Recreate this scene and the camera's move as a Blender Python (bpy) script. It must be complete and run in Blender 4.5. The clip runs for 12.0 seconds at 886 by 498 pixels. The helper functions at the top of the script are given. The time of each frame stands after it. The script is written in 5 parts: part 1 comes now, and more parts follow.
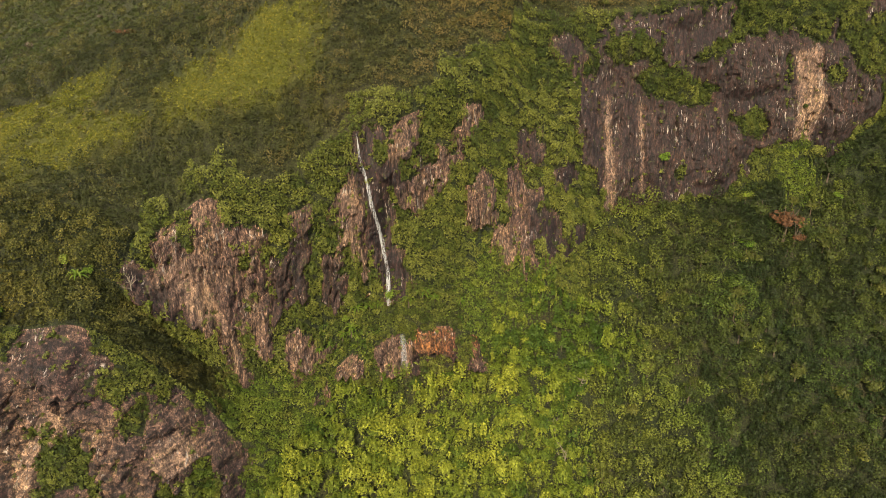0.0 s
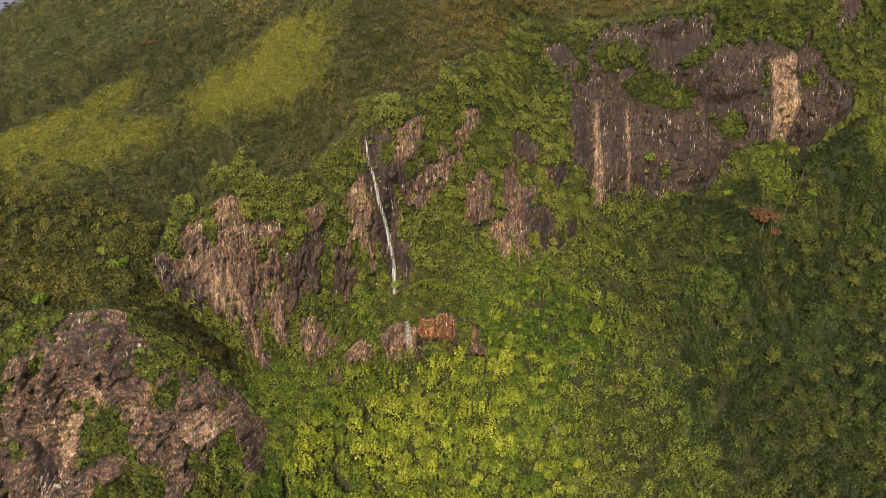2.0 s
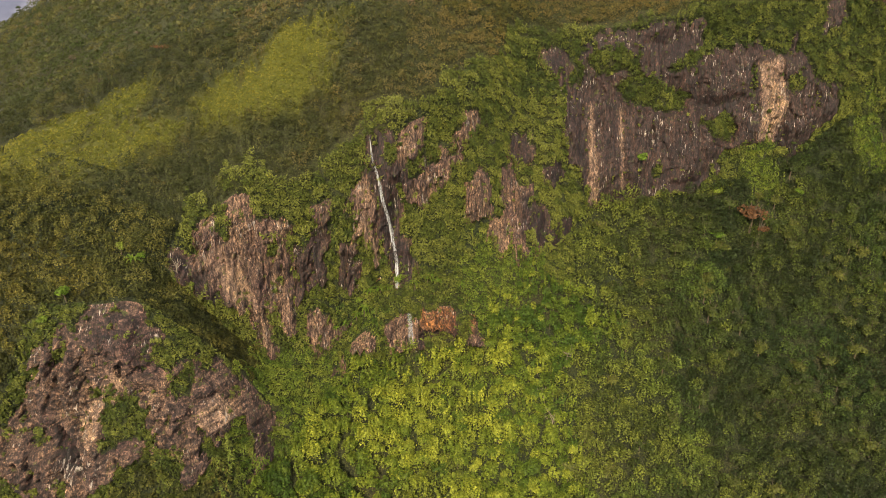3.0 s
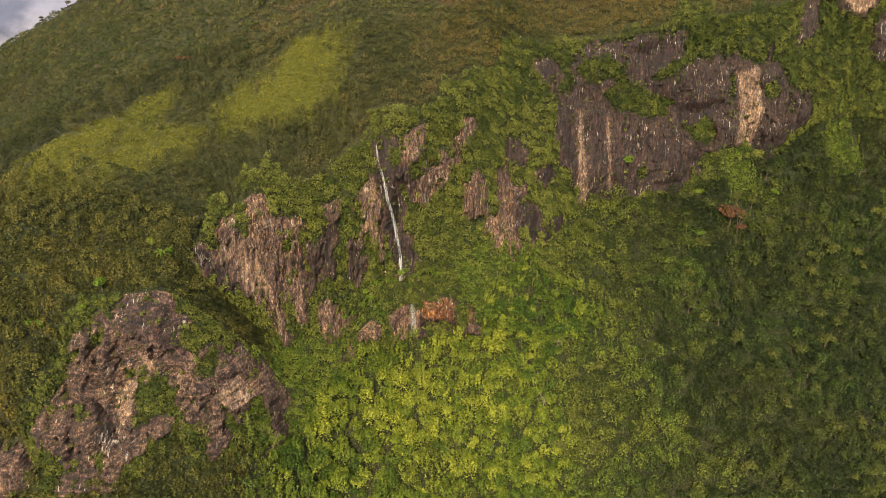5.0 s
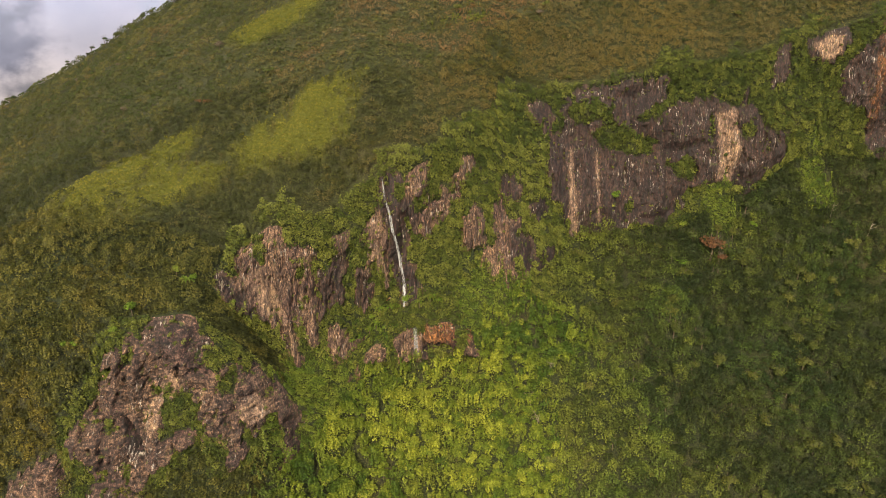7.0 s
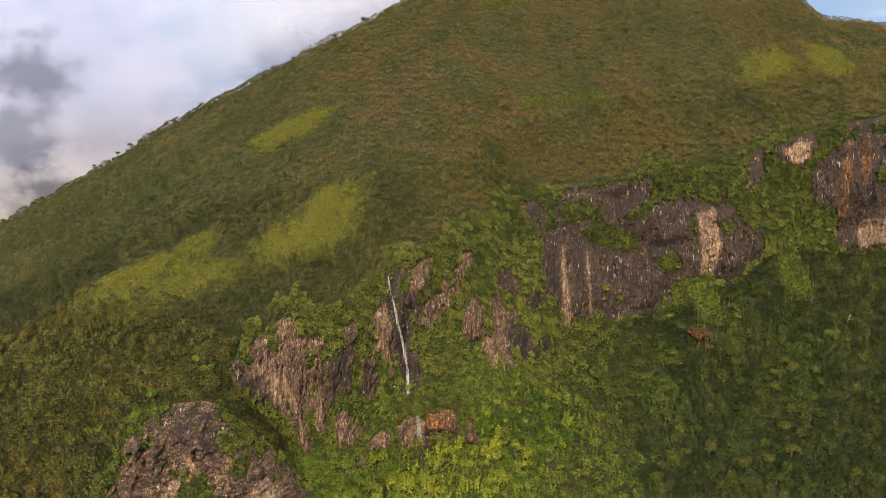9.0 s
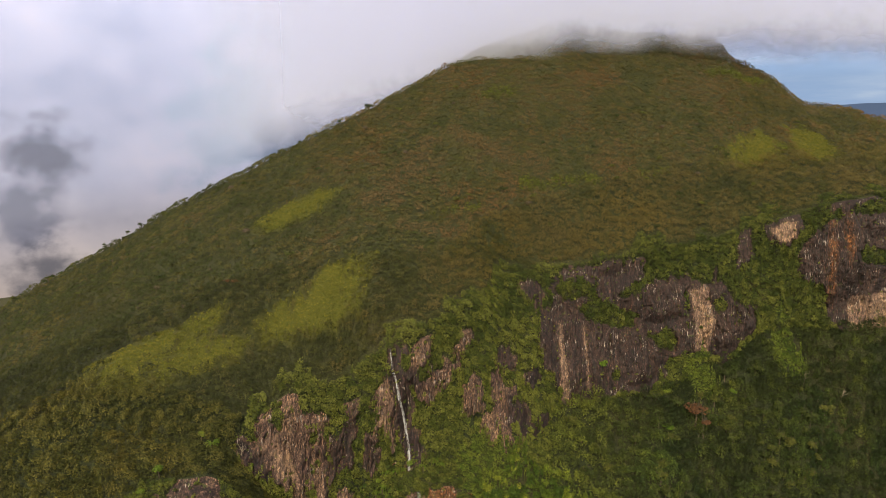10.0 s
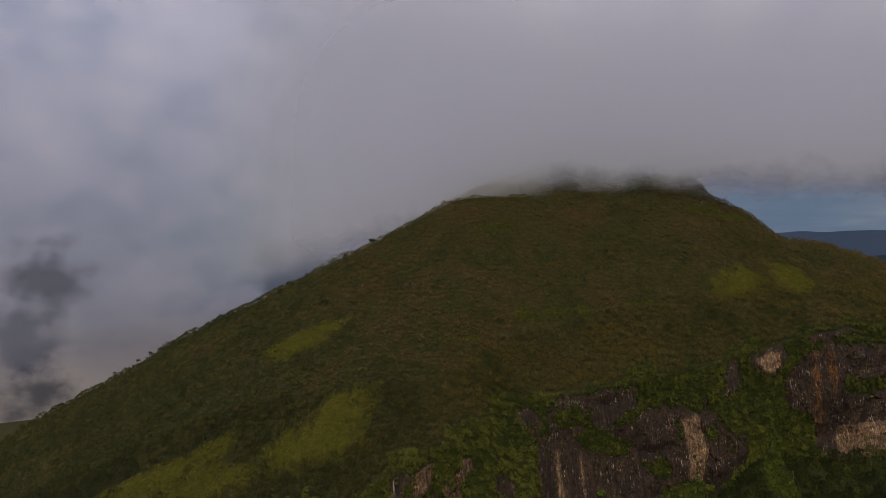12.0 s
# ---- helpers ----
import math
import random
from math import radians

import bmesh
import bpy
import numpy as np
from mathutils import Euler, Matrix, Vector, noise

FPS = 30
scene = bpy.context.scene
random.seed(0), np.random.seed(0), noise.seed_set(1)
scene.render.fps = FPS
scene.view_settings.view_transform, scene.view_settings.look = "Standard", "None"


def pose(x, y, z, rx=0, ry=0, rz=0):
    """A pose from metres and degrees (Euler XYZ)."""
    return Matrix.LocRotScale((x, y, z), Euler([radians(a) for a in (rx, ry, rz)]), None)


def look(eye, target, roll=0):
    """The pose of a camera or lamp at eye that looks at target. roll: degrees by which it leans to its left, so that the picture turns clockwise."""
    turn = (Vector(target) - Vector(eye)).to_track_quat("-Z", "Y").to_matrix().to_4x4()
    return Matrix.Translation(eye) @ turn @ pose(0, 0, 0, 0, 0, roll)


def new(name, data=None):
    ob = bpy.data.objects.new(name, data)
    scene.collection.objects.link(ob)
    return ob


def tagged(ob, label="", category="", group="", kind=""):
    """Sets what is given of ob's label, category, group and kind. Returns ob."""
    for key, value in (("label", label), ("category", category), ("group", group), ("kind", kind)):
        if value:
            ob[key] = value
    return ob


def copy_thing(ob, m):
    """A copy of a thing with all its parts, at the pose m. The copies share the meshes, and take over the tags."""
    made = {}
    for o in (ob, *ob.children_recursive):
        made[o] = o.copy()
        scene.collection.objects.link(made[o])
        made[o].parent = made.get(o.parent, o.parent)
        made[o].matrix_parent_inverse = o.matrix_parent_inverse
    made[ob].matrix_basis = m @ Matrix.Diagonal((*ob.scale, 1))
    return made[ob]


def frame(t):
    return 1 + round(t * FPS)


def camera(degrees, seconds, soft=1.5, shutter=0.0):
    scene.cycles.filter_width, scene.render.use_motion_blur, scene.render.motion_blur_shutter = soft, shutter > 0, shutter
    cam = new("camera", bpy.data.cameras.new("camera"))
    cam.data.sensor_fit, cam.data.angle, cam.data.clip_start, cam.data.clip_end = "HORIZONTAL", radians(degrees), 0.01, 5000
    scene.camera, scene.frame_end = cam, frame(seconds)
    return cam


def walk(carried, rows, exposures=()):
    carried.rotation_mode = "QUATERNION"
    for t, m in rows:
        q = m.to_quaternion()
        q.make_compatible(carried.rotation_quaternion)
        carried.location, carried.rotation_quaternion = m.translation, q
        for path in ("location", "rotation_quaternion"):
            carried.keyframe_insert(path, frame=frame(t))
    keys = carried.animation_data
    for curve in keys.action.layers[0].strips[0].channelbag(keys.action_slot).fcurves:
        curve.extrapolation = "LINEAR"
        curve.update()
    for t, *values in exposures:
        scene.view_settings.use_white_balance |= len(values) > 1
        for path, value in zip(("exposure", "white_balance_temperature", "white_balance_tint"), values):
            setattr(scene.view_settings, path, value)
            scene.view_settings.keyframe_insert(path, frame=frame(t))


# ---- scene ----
# ---- camera ----
cam = camera(63.0, 12.0, soft=0.75)
# seconds, eye, yaw, pitch, roll
ROWS = [
    (0.0, 0.0, 0.0, 130.0, 1.24, -27.14, -0.22),
    (1.5, -0.53, -12.11, 134.14, 1.08, -27.0, -0.25),
    (2.5, -0.91, -20.92, 137.29, 0.99, -27.05, -0.25),
    (5.0, -1.40, -43.1, 146.6, 0.78, -27.1, -0.15),
    (5.5, -1.47, -47.58, 148.43, 0.74, -26.73, -0.12),
    (6.5, -1.74, -56.51, 151.85, 0.69, -25.31, -0.1),
    (7.5, -2.03, -65.35, 155.4, 0.62, -23.80, -0.1),
    (8.3, -2.37, -72.41, 158.28, 0.57, -21.98, -0.12),
    (8.5, -2.50, -74.23, 158.90, 0.54, -20.65, -0.12),
    (9.0, -2.86, -78.82, 160.47, 0.49, -17.09, -0.15),
    (9.5, -3.29, -83.47, 162.07, 0.40, -13.97, -0.15),
    (10.0, -3.77, -88.15, 163.66, 0.32, -11.10, -0.15),
    (10.5, -4.26, -92.87, 165.26, 0.24, -8.28, -0.12),
    (11.0, -4.77, -97.67, 166.87, 0.16, -5.39, -0.1),
    (11.5, -5.29, -102.55, 168.50, 0.08, -2.58, -0.06),
    (12.0, -5.80, -107.50, 170.13, 0.0, -1.36, 0.0),
]
EXPOSURES = [(0.0, 0.44), (8.5, 0.42), (9.0, 0.28), (10.0, -0.12), (10.5, -0.46), (11.0, -0.82), (11.5, -1.22), (12.0, -1.60)]
walk(cam, [(t, pose(x, y, z, 90 + pitch, 0, yaw) @ pose(0, 0, 0, 0, 0, roll)) for t, x, y, z, yaw, pitch, roll in ROWS], EXPOSURES)


# ---- light ----
SUN_FROM = Vector((-0.12, -0.84, 0.72)).normalized()
world = bpy.data.worlds.new("sky")
scene.world = world
world.use_nodes = True
wn, wl = world.node_tree.nodes, world.node_tree.links
wn.clear()
sky = wn.new("ShaderNodeTexSky")
sky.sky_type, sky.sun_disc = "NISHITA", False
sky.sun_elevation = math.asin(SUN_FROM.z)
sky.sun_rotation = math.atan2(SUN_FROM.x, SUN_FROM.y)
clear_sky, overcast, both, wout = wn.new("ShaderNodeBackground"), wn.new("ShaderNodeBackground"), wn.new("ShaderNodeAddShader"), wn.new("ShaderNodeOutputWorld")
clear_sky.inputs["Strength"].default_value = 0.05
overcast.inputs["Color"].default_value = (0.52, 0.50, 0.48, 1)
overcast.inputs["Strength"].default_value = 0.78
wl.new(sky.outputs[0], clear_sky.inputs["Color"])
wl.new(clear_sky.outputs[0], both.inputs[0])
wl.new(overcast.outputs[0], both.inputs[1])
wl.new(both.outputs[0], wout.inputs["Surface"])
sun = new("sun", bpy.data.lights.new("sun", "SUN"))
sun.data.energy, sun.data.angle, sun.data.color = 5.0, radians(4), (1.0, 0.85, 0.58)
sun.matrix_world = look(SUN_FROM * 900, (0, 0, 0))


# ---- materials ----
def material(name):
    m = bpy.data.materials.new(name)
    m.use_nodes = True
    m.node_tree.nodes.clear()
    out = m.node_tree.nodes.new("ShaderNodeOutputMaterial")

    def node(kind, **values):
        n = m.node_tree.nodes.new("ShaderNode" + kind)
        for key, v in values.items():
            if isinstance(v, bpy.types.NodeSocket):
                m.node_tree.links.new(v, n.inputs[key.replace("_", " ")])
            else:
                n.inputs[key.replace("_", " ")].default_value = v
        return n

    def surface(socket):
        m.node_tree.links.new(socket, out.inputs["Surface"])
    return m, node, surface


def link(m, a, b):
    m.node_tree.links.new(a, b)


def ramp(m, fac, stops):
    n = m.node_tree.nodes.new("ShaderNodeValToRGB")
    while len(n.color_ramp.elements) < len(stops):
        n.color_ramp.elements.new(0.5)
    for e, (at, c) in zip(n.color_ramp.elements, stops):
        e.position, e.color = at, (*c, 1) if len(c) == 3 else c
    link(m, fac, n.inputs[0])
    return n.outputs[0]


def mixed(m, fac, a, b, way="MIX"):
    n = m.node_tree.nodes.new("ShaderNodeMix")
    n.data_type, n.blend_type = "RGBA", way
    for socket, v in ((n.inputs[0], fac), (n.inputs[6], a), (n.inputs[7], b)):
        if isinstance(v, bpy.types.NodeSocket):
            link(m, v, socket)
        else:
            socket.default_value = v if isinstance(v, (int, float)) else (*v, 1)
    return n.outputs[2]


def noise_at(m, node, scale, detail=4.0, stretch=(1, 1, 1), rough=0.55):
    where = node("NewGeometry").outputs["Position"]
    mapping = node("Mapping", Vector=where)
    mapping.inputs["Scale"].default_value = stretch
    return node("TexNoise", Vector=mapping.outputs[0], Scale=scale, Detail=detail, Roughness=rough).outputs["Fac"]


def attribute(m, name):
    n = m.node_tree.nodes.new("ShaderNodeAttribute")
    n.attribute_name = name
    return n.outputs["Fac"]


def rock_material():
    m, node, surface = material("basalt cliff rock")
    where = node("NewGeometry").outputs["Position"]

    def blend(a, b, fac=0.5):
        n = node("Mix", Factor=fac)
        link(m, a, n.inputs[2])
        link(m, b, n.inputs[3])
        return n.outputs[0]

    def warped(stretch, turn=0.0):
        warp = node("TexNoise", Vector=where, Scale=1.3, Detail=4.0).outputs["Color"]
        shifted = node("VectorMath", Vector=where)
        link(m, warp, shifted.inputs[1])
        shifted.operation = "ADD"
        n = node("Mapping", Vector=shifted.outputs[0])
        n.inputs["Scale"].default_value = stretch
        n.inputs["Rotation"].default_value = (0, turn, 0)
        return n.outputs[0]

    patches = noise_at(m, node, 0.16, 4, (1, 0.6, 0.55), 0.6)
    streaks = noise_at(m, node, 1.15, 6, (1, 0.4, 0.09), 0.68)
    thin = noise_at(m, node, 3.6, 5, (1, 0.4, 0.11), 0.7)
    fine = noise_at(m, node, 3.1, 7, (1, 1, 0.62), 0.82)
    strata = node("TexNoise", Vector=warped((0.35, 0.5, 1.6), 0.75), Scale=1.0, Detail=5.0, Roughness=0.65).outputs["Fac"]
    columns_side = blend(streaks, thin, 0.4)
    way = blend(columns_side, strata, attribute(m, "strata"))
    value = blend(blend(way, fine, 0.46), patches, 0.22)
    light = ramp(m, way, [(0.38, (0.26, 0.24, 0.27)), (0.45, (0.62, 0.60, 0.62)), (0.52, (1.08, 1.06, 1.03)), (0.60, (1.8, 1.77, 1.68))])
    light = mixed(m, 1.0, light, ramp(m, fine, [(0.38, (0.36, 0.34, 0.36)), (0.47, (0.85, 0.84, 0.84)), (0.53, (1.15, 1.14, 1.13)), (0.62, (2.0, 1.97, 1.9))]), "MULTIPLY")
    light = mixed(m, 1.0, light, ramp(m, patches, [(0.36, (0.62, 0.54, 0.60)), (0.5, (1.0, 0.96, 0.95)), (0.64, (1.35, 1.32, 1.15))]), "MULTIPLY")
    light = mixed(m, 1.0, light, ramp(m, thin, [(0.38, (0.50, 0.48, 0.50)), (0.5, (1.0, 1.0, 1.0)), (0.62, (1.6, 1.58, 1.52))]), "MULTIPLY")
    layers = ramp(m, strata, [(0.38, (0.50, 0.46, 0.52)), (0.48, (0.88, 0.86, 0.88)), (0.56, (1.12, 1.12, 1.12)), (0.66, (1.6, 1.6, 1.6))])
    light = mixed(m, attribute(m, "strata"), light, mixed(m, 1.0, light, layers, "MULTIPLY"))
    # dark rock colour: for wet rock, and for shade painted into recesses
    dark_rock = mixed(m, 1.0, light, (0.0225, 0.0112, 0.0110), "MULTIPLY")
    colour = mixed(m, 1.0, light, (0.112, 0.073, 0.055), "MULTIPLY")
    wet_shade = attribute(m, "wet_shade")
    colour = mixed(m, wet_shade, colour, dark_rock)
    colour = mixed(m, attribute(m, "stain"), colour, mixed(m, 1.0, light, (0.115, 0.048, 0.014), "MULTIPLY"))
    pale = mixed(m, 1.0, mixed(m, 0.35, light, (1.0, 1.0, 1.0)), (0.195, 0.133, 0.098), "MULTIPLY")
    cut = node("Math", Value=attribute(m, "scar_lit"))
    cut.operation = "MULTIPLY_ADD"
    cut.inputs[1].default_value = 0.62
    link(m, blend(streaks, fine), cut.inputs[2])
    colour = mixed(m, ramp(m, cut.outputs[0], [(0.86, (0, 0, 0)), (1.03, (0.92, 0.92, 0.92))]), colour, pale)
    # short white dashes, in clusters: drips, and sunlit rock edges painted on
    flecks = noise_at(m, node, 1.9, 4, (1, 0.25, 0.12), 0.72)
    clusters = noise_at(m, node, 0.13, 4, (1, 1, 1.5), 0.6)
    dashes = node("Math", Value=clusters)
    dashes.operation = "MULTIPLY_ADD"
    dashes.inputs[1].default_value = 0.55
    link(m, flecks, dashes.inputs[2])
    colour = mixed(m, ramp(m, dashes.outputs[0], [(0.915, (0, 0, 0)), (0.955, (0.85, 0.85, 0.85))]), colour, (0.40, 0.35, 0.31))
    # joints
    for scale, stretch, width in ((0.42, (1, 1, 0.26), 0.035), (1.1, (1, 1, 0.45), 0.05)):
        crack = node("TexVoronoi", Vector=warped(stretch), Scale=scale)
        crack.feature = "DISTANCE_TO_EDGE"
        colour = mixed(m, ramp(m, crack.outputs["Distance"], [(0.0, (0.8, 0.8, 0.8)), (width, (0, 0, 0))]), colour, mixed(m, 1.0, colour, (0.22, 0.19, 0.22), "MULTIPLY"))
    chip = node("SeparateColor", Color=node("TexVoronoi", Vector=warped((1, 1, 0.5)), Scale=1.7).outputs["Color"]).outputs[0]
    colour = mixed(m, 1.0, colour, ramp(m, chip, [(0.0, (0.55, 0.53, 0.56)), (0.5, (1.0, 1.0, 1.0)), (1.0, (1.45, 1.4, 1.3))]), "MULTIPLY")
    moss = noise_at(m, node, 0.40, 6, rough=0.72)
    colour = mixed(m, ramp(m, moss, [(0.60, (0, 0, 0)), (0.66, (0.75, 0.75, 0.75))]), colour, mixed(m, fine, (0.025, 0.034, 0.007), (0.12, 0.13, 0.03)))
    bump = node("Bump", Height=blend(value, chip, 0.3), Strength=1.0, Distance=0.6)
    rough = ramp(m, wet_shade, [(0, (0.88, 0.88, 0.88)), (1, (0.72, 0.72, 0.72))])
    surface(node("BsdfPrincipled", Base_Color=colour, Roughness=rough, Normal=bump.outputs[0]).outputs[0])
    return m


def soil_material():
    m, node, surface = material("undergrowth and leaf litter")
    big = noise_at(m, node, 0.03, 4)
    fine = noise_at(m, node, 1.6, 8, rough=0.8)
    colour = ramp(m, big, [(0.35, (0.026, 0.036, 0.010)), (0.55, (0.038, 0.044, 0.013)), (0.7, (0.055, 0.050, 0.018))])
    colour = mixed(m, 1.0, colour, ramp(m, fine, [(0.42, (0.25, 0.25, 0.25)), (0.5, (0.9, 0.9, 0.9)), (0.6, (2.0, 1.9, 1.5))]), "MULTIPLY")
    grassy = mixed(m, fine, (0.06, 0.075, 0.012), (0.20, 0.19, 0.03))
    colour = mixed(m, attribute(m, "heath"), colour, mixed(m, fine, (0.050, 0.052, 0.017), (0.098, 0.090, 0.030)))
    colour = mixed(m, attribute(m, "meadow"), colour, grassy)
    bump = node("Bump", Height=fine, Strength=1.0, Distance=1.0)
    surface(node("BsdfPrincipled", Base_Color=colour, Roughness=0.95, Normal=bump.outputs[0]).outputs[0])
    return m


def leaf_material(name, dark, middle, light, per_object=False, size=0.02, glow=0.22, tint=None, calm=0.3):
    m, node, surface = material(name)
    pick = node("ObjectInfo").outputs["Random"] if per_object else attribute(m, "tone")
    colour = ramp(m, pick, [(0.0, dark), (0.5, middle), (1.0, light)])
    leaf = node("NewGeometry").outputs["Random Per Island"]
    colour = mixed(m, 1.0, colour, ramp(m, leaf, [(0.0, (0.5 + 0.35 * calm,) * 3), (0.6, (1.0, 1.0, 1.0)), (1.0, (1.7 - 0.45 * calm, 1.6 - 0.4 * calm, 1.4 - 0.25 * calm))]), "MULTIPLY")
    if tint:
        patch = noise_at(m, node, size, 4)
        colour = mixed(m, ramp(m, patch, [(0.50, (0, 0, 0)), (0.62, (0.9, 0.9, 0.9))]), colour, mixed(m, 1.0, colour, tint, "MULTIPLY"))
    diffuse = node("BsdfPrincipled", Base_Color=colour, Roughness=0.6)
    diffuse.inputs["Specular IOR Level"].default_value = 0.25
    through_leaf = node("BsdfTranslucent", Color=mixed(m, 1.0, colour, (1.1, 1.15, 0.6), "MULTIPLY"))
    both_sides = node("MixShader", Fac=glow)
    link(m, diffuse.outputs[0], both_sides.inputs[1])
    link(m, through_leaf.outputs[0], both_sides.inputs[2])
    surface(both_sides.outputs[0])
    return m


def bark_material(name, dark, light):
    m, node, surface = material(name)
    colour = mixed(m, noise_at(m, node, 3.0, 4, (1, 1, 0.3)), dark, light)
    surface(node("BsdfPrincipled", Base_Color=colour, Roughness=0.9).outputs[0])
    return m


def water_material(name, most):
    m, node, surface = material(name)
    strands = noise_at(m, node, 3.0, 4, (1, 0.3, 0.035), 0.65)
    white = node("BsdfPrincipled", Base_Color=(0.64, 0.64, 0.66, 1), Roughness=0.35)
    clear = node("BsdfTransparent")
    mix = node("MixShader", Fac=ramp(m, strands, [(0.36, (0.08, 0.08, 0.08)), (0.60, (most, most, most))]))
    link(m, clear.outputs[0], mix.inputs[1])
    link(m, white.outputs[0], mix.inputs[2])
    surface(mix.outputs[0])
    return m


def cloud_material(name, base, fade, thick, seed):
    """Thin vapour that thickens upwards from a ragged base."""
    m, node, surface = material(name)
    where = node("NewGeometry").outputs["Position"]
    height = node("SeparateXYZ", Vector=where).outputs["Z"]
    wisps = node("TexNoise", Vector=node("Mapping", Vector=where, Location=(seed * 37.0, seed * 11.0, 0)).outputs[0], Scale=0.012, Detail=5.0, Roughness=0.55).outputs["Fac"]
    ragged = node("Math", Value=wisps)
    ragged.operation = "MULTIPLY_ADD"
    ragged.inputs[1].default_value = 60.0
    across = node("MapRange", Value=node("SeparateXYZ", Vector=where).outputs["X"], From_Min=-330.0, From_Max=80.0, To_Min=135.0, To_Max=0.0)
    sinking = node("Math", Value=height)
    link(m, across.outputs[0], sinking.inputs[1])
    link(m, sinking.outputs[0], ragged.inputs[2])
    amount = node("MapRange", Value=ragged.outputs[0], From_Min=base + 30.0, From_Max=base + 30.0 + fade, To_Max=thick)
    thinner = node("MapRange", Value=height, From_Min=226.0, From_Max=430.0, To_Min=1.0, To_Max=0.0)
    thinner.interpolation_type = "SMOOTHSTEP"
    veil = node("Math", Value=thinner.outputs[0])
    veil.operation = "MULTIPLY"
    beside = node("MapRange", Value=node("SeparateXYZ", Vector=where).outputs["X"], From_Min=-190.0, From_Max=-20.0, To_Min=0.05, To_Max=1.0)
    beside.interpolation_type = "SMOOTHSTEP"
    narrow = node("Math", Value=beside.outputs[0])
    narrow.operation = "MULTIPLY"
    link(m, amount.outputs[0], narrow.inputs[1])
    link(m, narrow.outputs[0], veil.inputs[1])
    amount.interpolation_type = "SMOOTHSTEP"
    vapour = node("BsdfDiffuse", Color=(0.81, 0.84, 1.0, 1))
    back = node("BsdfTranslucent", Color=(0.81, 0.84, 1.0, 1))
    lit = node("MixShader", Fac=0.5)
    link(m, vapour.outputs[0], lit.inputs[1])
    link(m, back.outputs[0], lit.inputs[2])
    mix = node("MixShader", Fac=veil.outputs[0])
    link(m, node("BsdfTransparent").outputs[0], mix.inputs[1])
    link(m, lit.outputs[0], mix.inputs[2])
    surface(mix.outputs[0])
    return m


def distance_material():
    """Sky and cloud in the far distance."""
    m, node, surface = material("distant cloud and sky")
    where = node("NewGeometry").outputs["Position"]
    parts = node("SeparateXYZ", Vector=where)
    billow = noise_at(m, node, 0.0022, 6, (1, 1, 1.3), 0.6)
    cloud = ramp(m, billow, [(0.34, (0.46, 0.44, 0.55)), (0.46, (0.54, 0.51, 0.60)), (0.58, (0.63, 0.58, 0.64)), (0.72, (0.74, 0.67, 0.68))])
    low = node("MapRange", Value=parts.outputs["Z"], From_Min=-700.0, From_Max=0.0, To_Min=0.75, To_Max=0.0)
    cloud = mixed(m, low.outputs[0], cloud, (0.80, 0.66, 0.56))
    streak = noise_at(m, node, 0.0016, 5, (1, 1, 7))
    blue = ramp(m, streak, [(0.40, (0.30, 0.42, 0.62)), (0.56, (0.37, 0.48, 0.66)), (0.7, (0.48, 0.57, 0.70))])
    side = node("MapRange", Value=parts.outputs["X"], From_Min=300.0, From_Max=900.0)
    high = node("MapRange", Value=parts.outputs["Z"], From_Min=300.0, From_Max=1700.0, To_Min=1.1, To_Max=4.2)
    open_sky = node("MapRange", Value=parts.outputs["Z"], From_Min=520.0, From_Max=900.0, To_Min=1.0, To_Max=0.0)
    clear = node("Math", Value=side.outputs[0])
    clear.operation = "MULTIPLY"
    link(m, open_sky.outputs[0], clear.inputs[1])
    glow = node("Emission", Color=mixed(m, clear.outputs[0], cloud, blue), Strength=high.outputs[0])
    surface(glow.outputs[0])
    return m


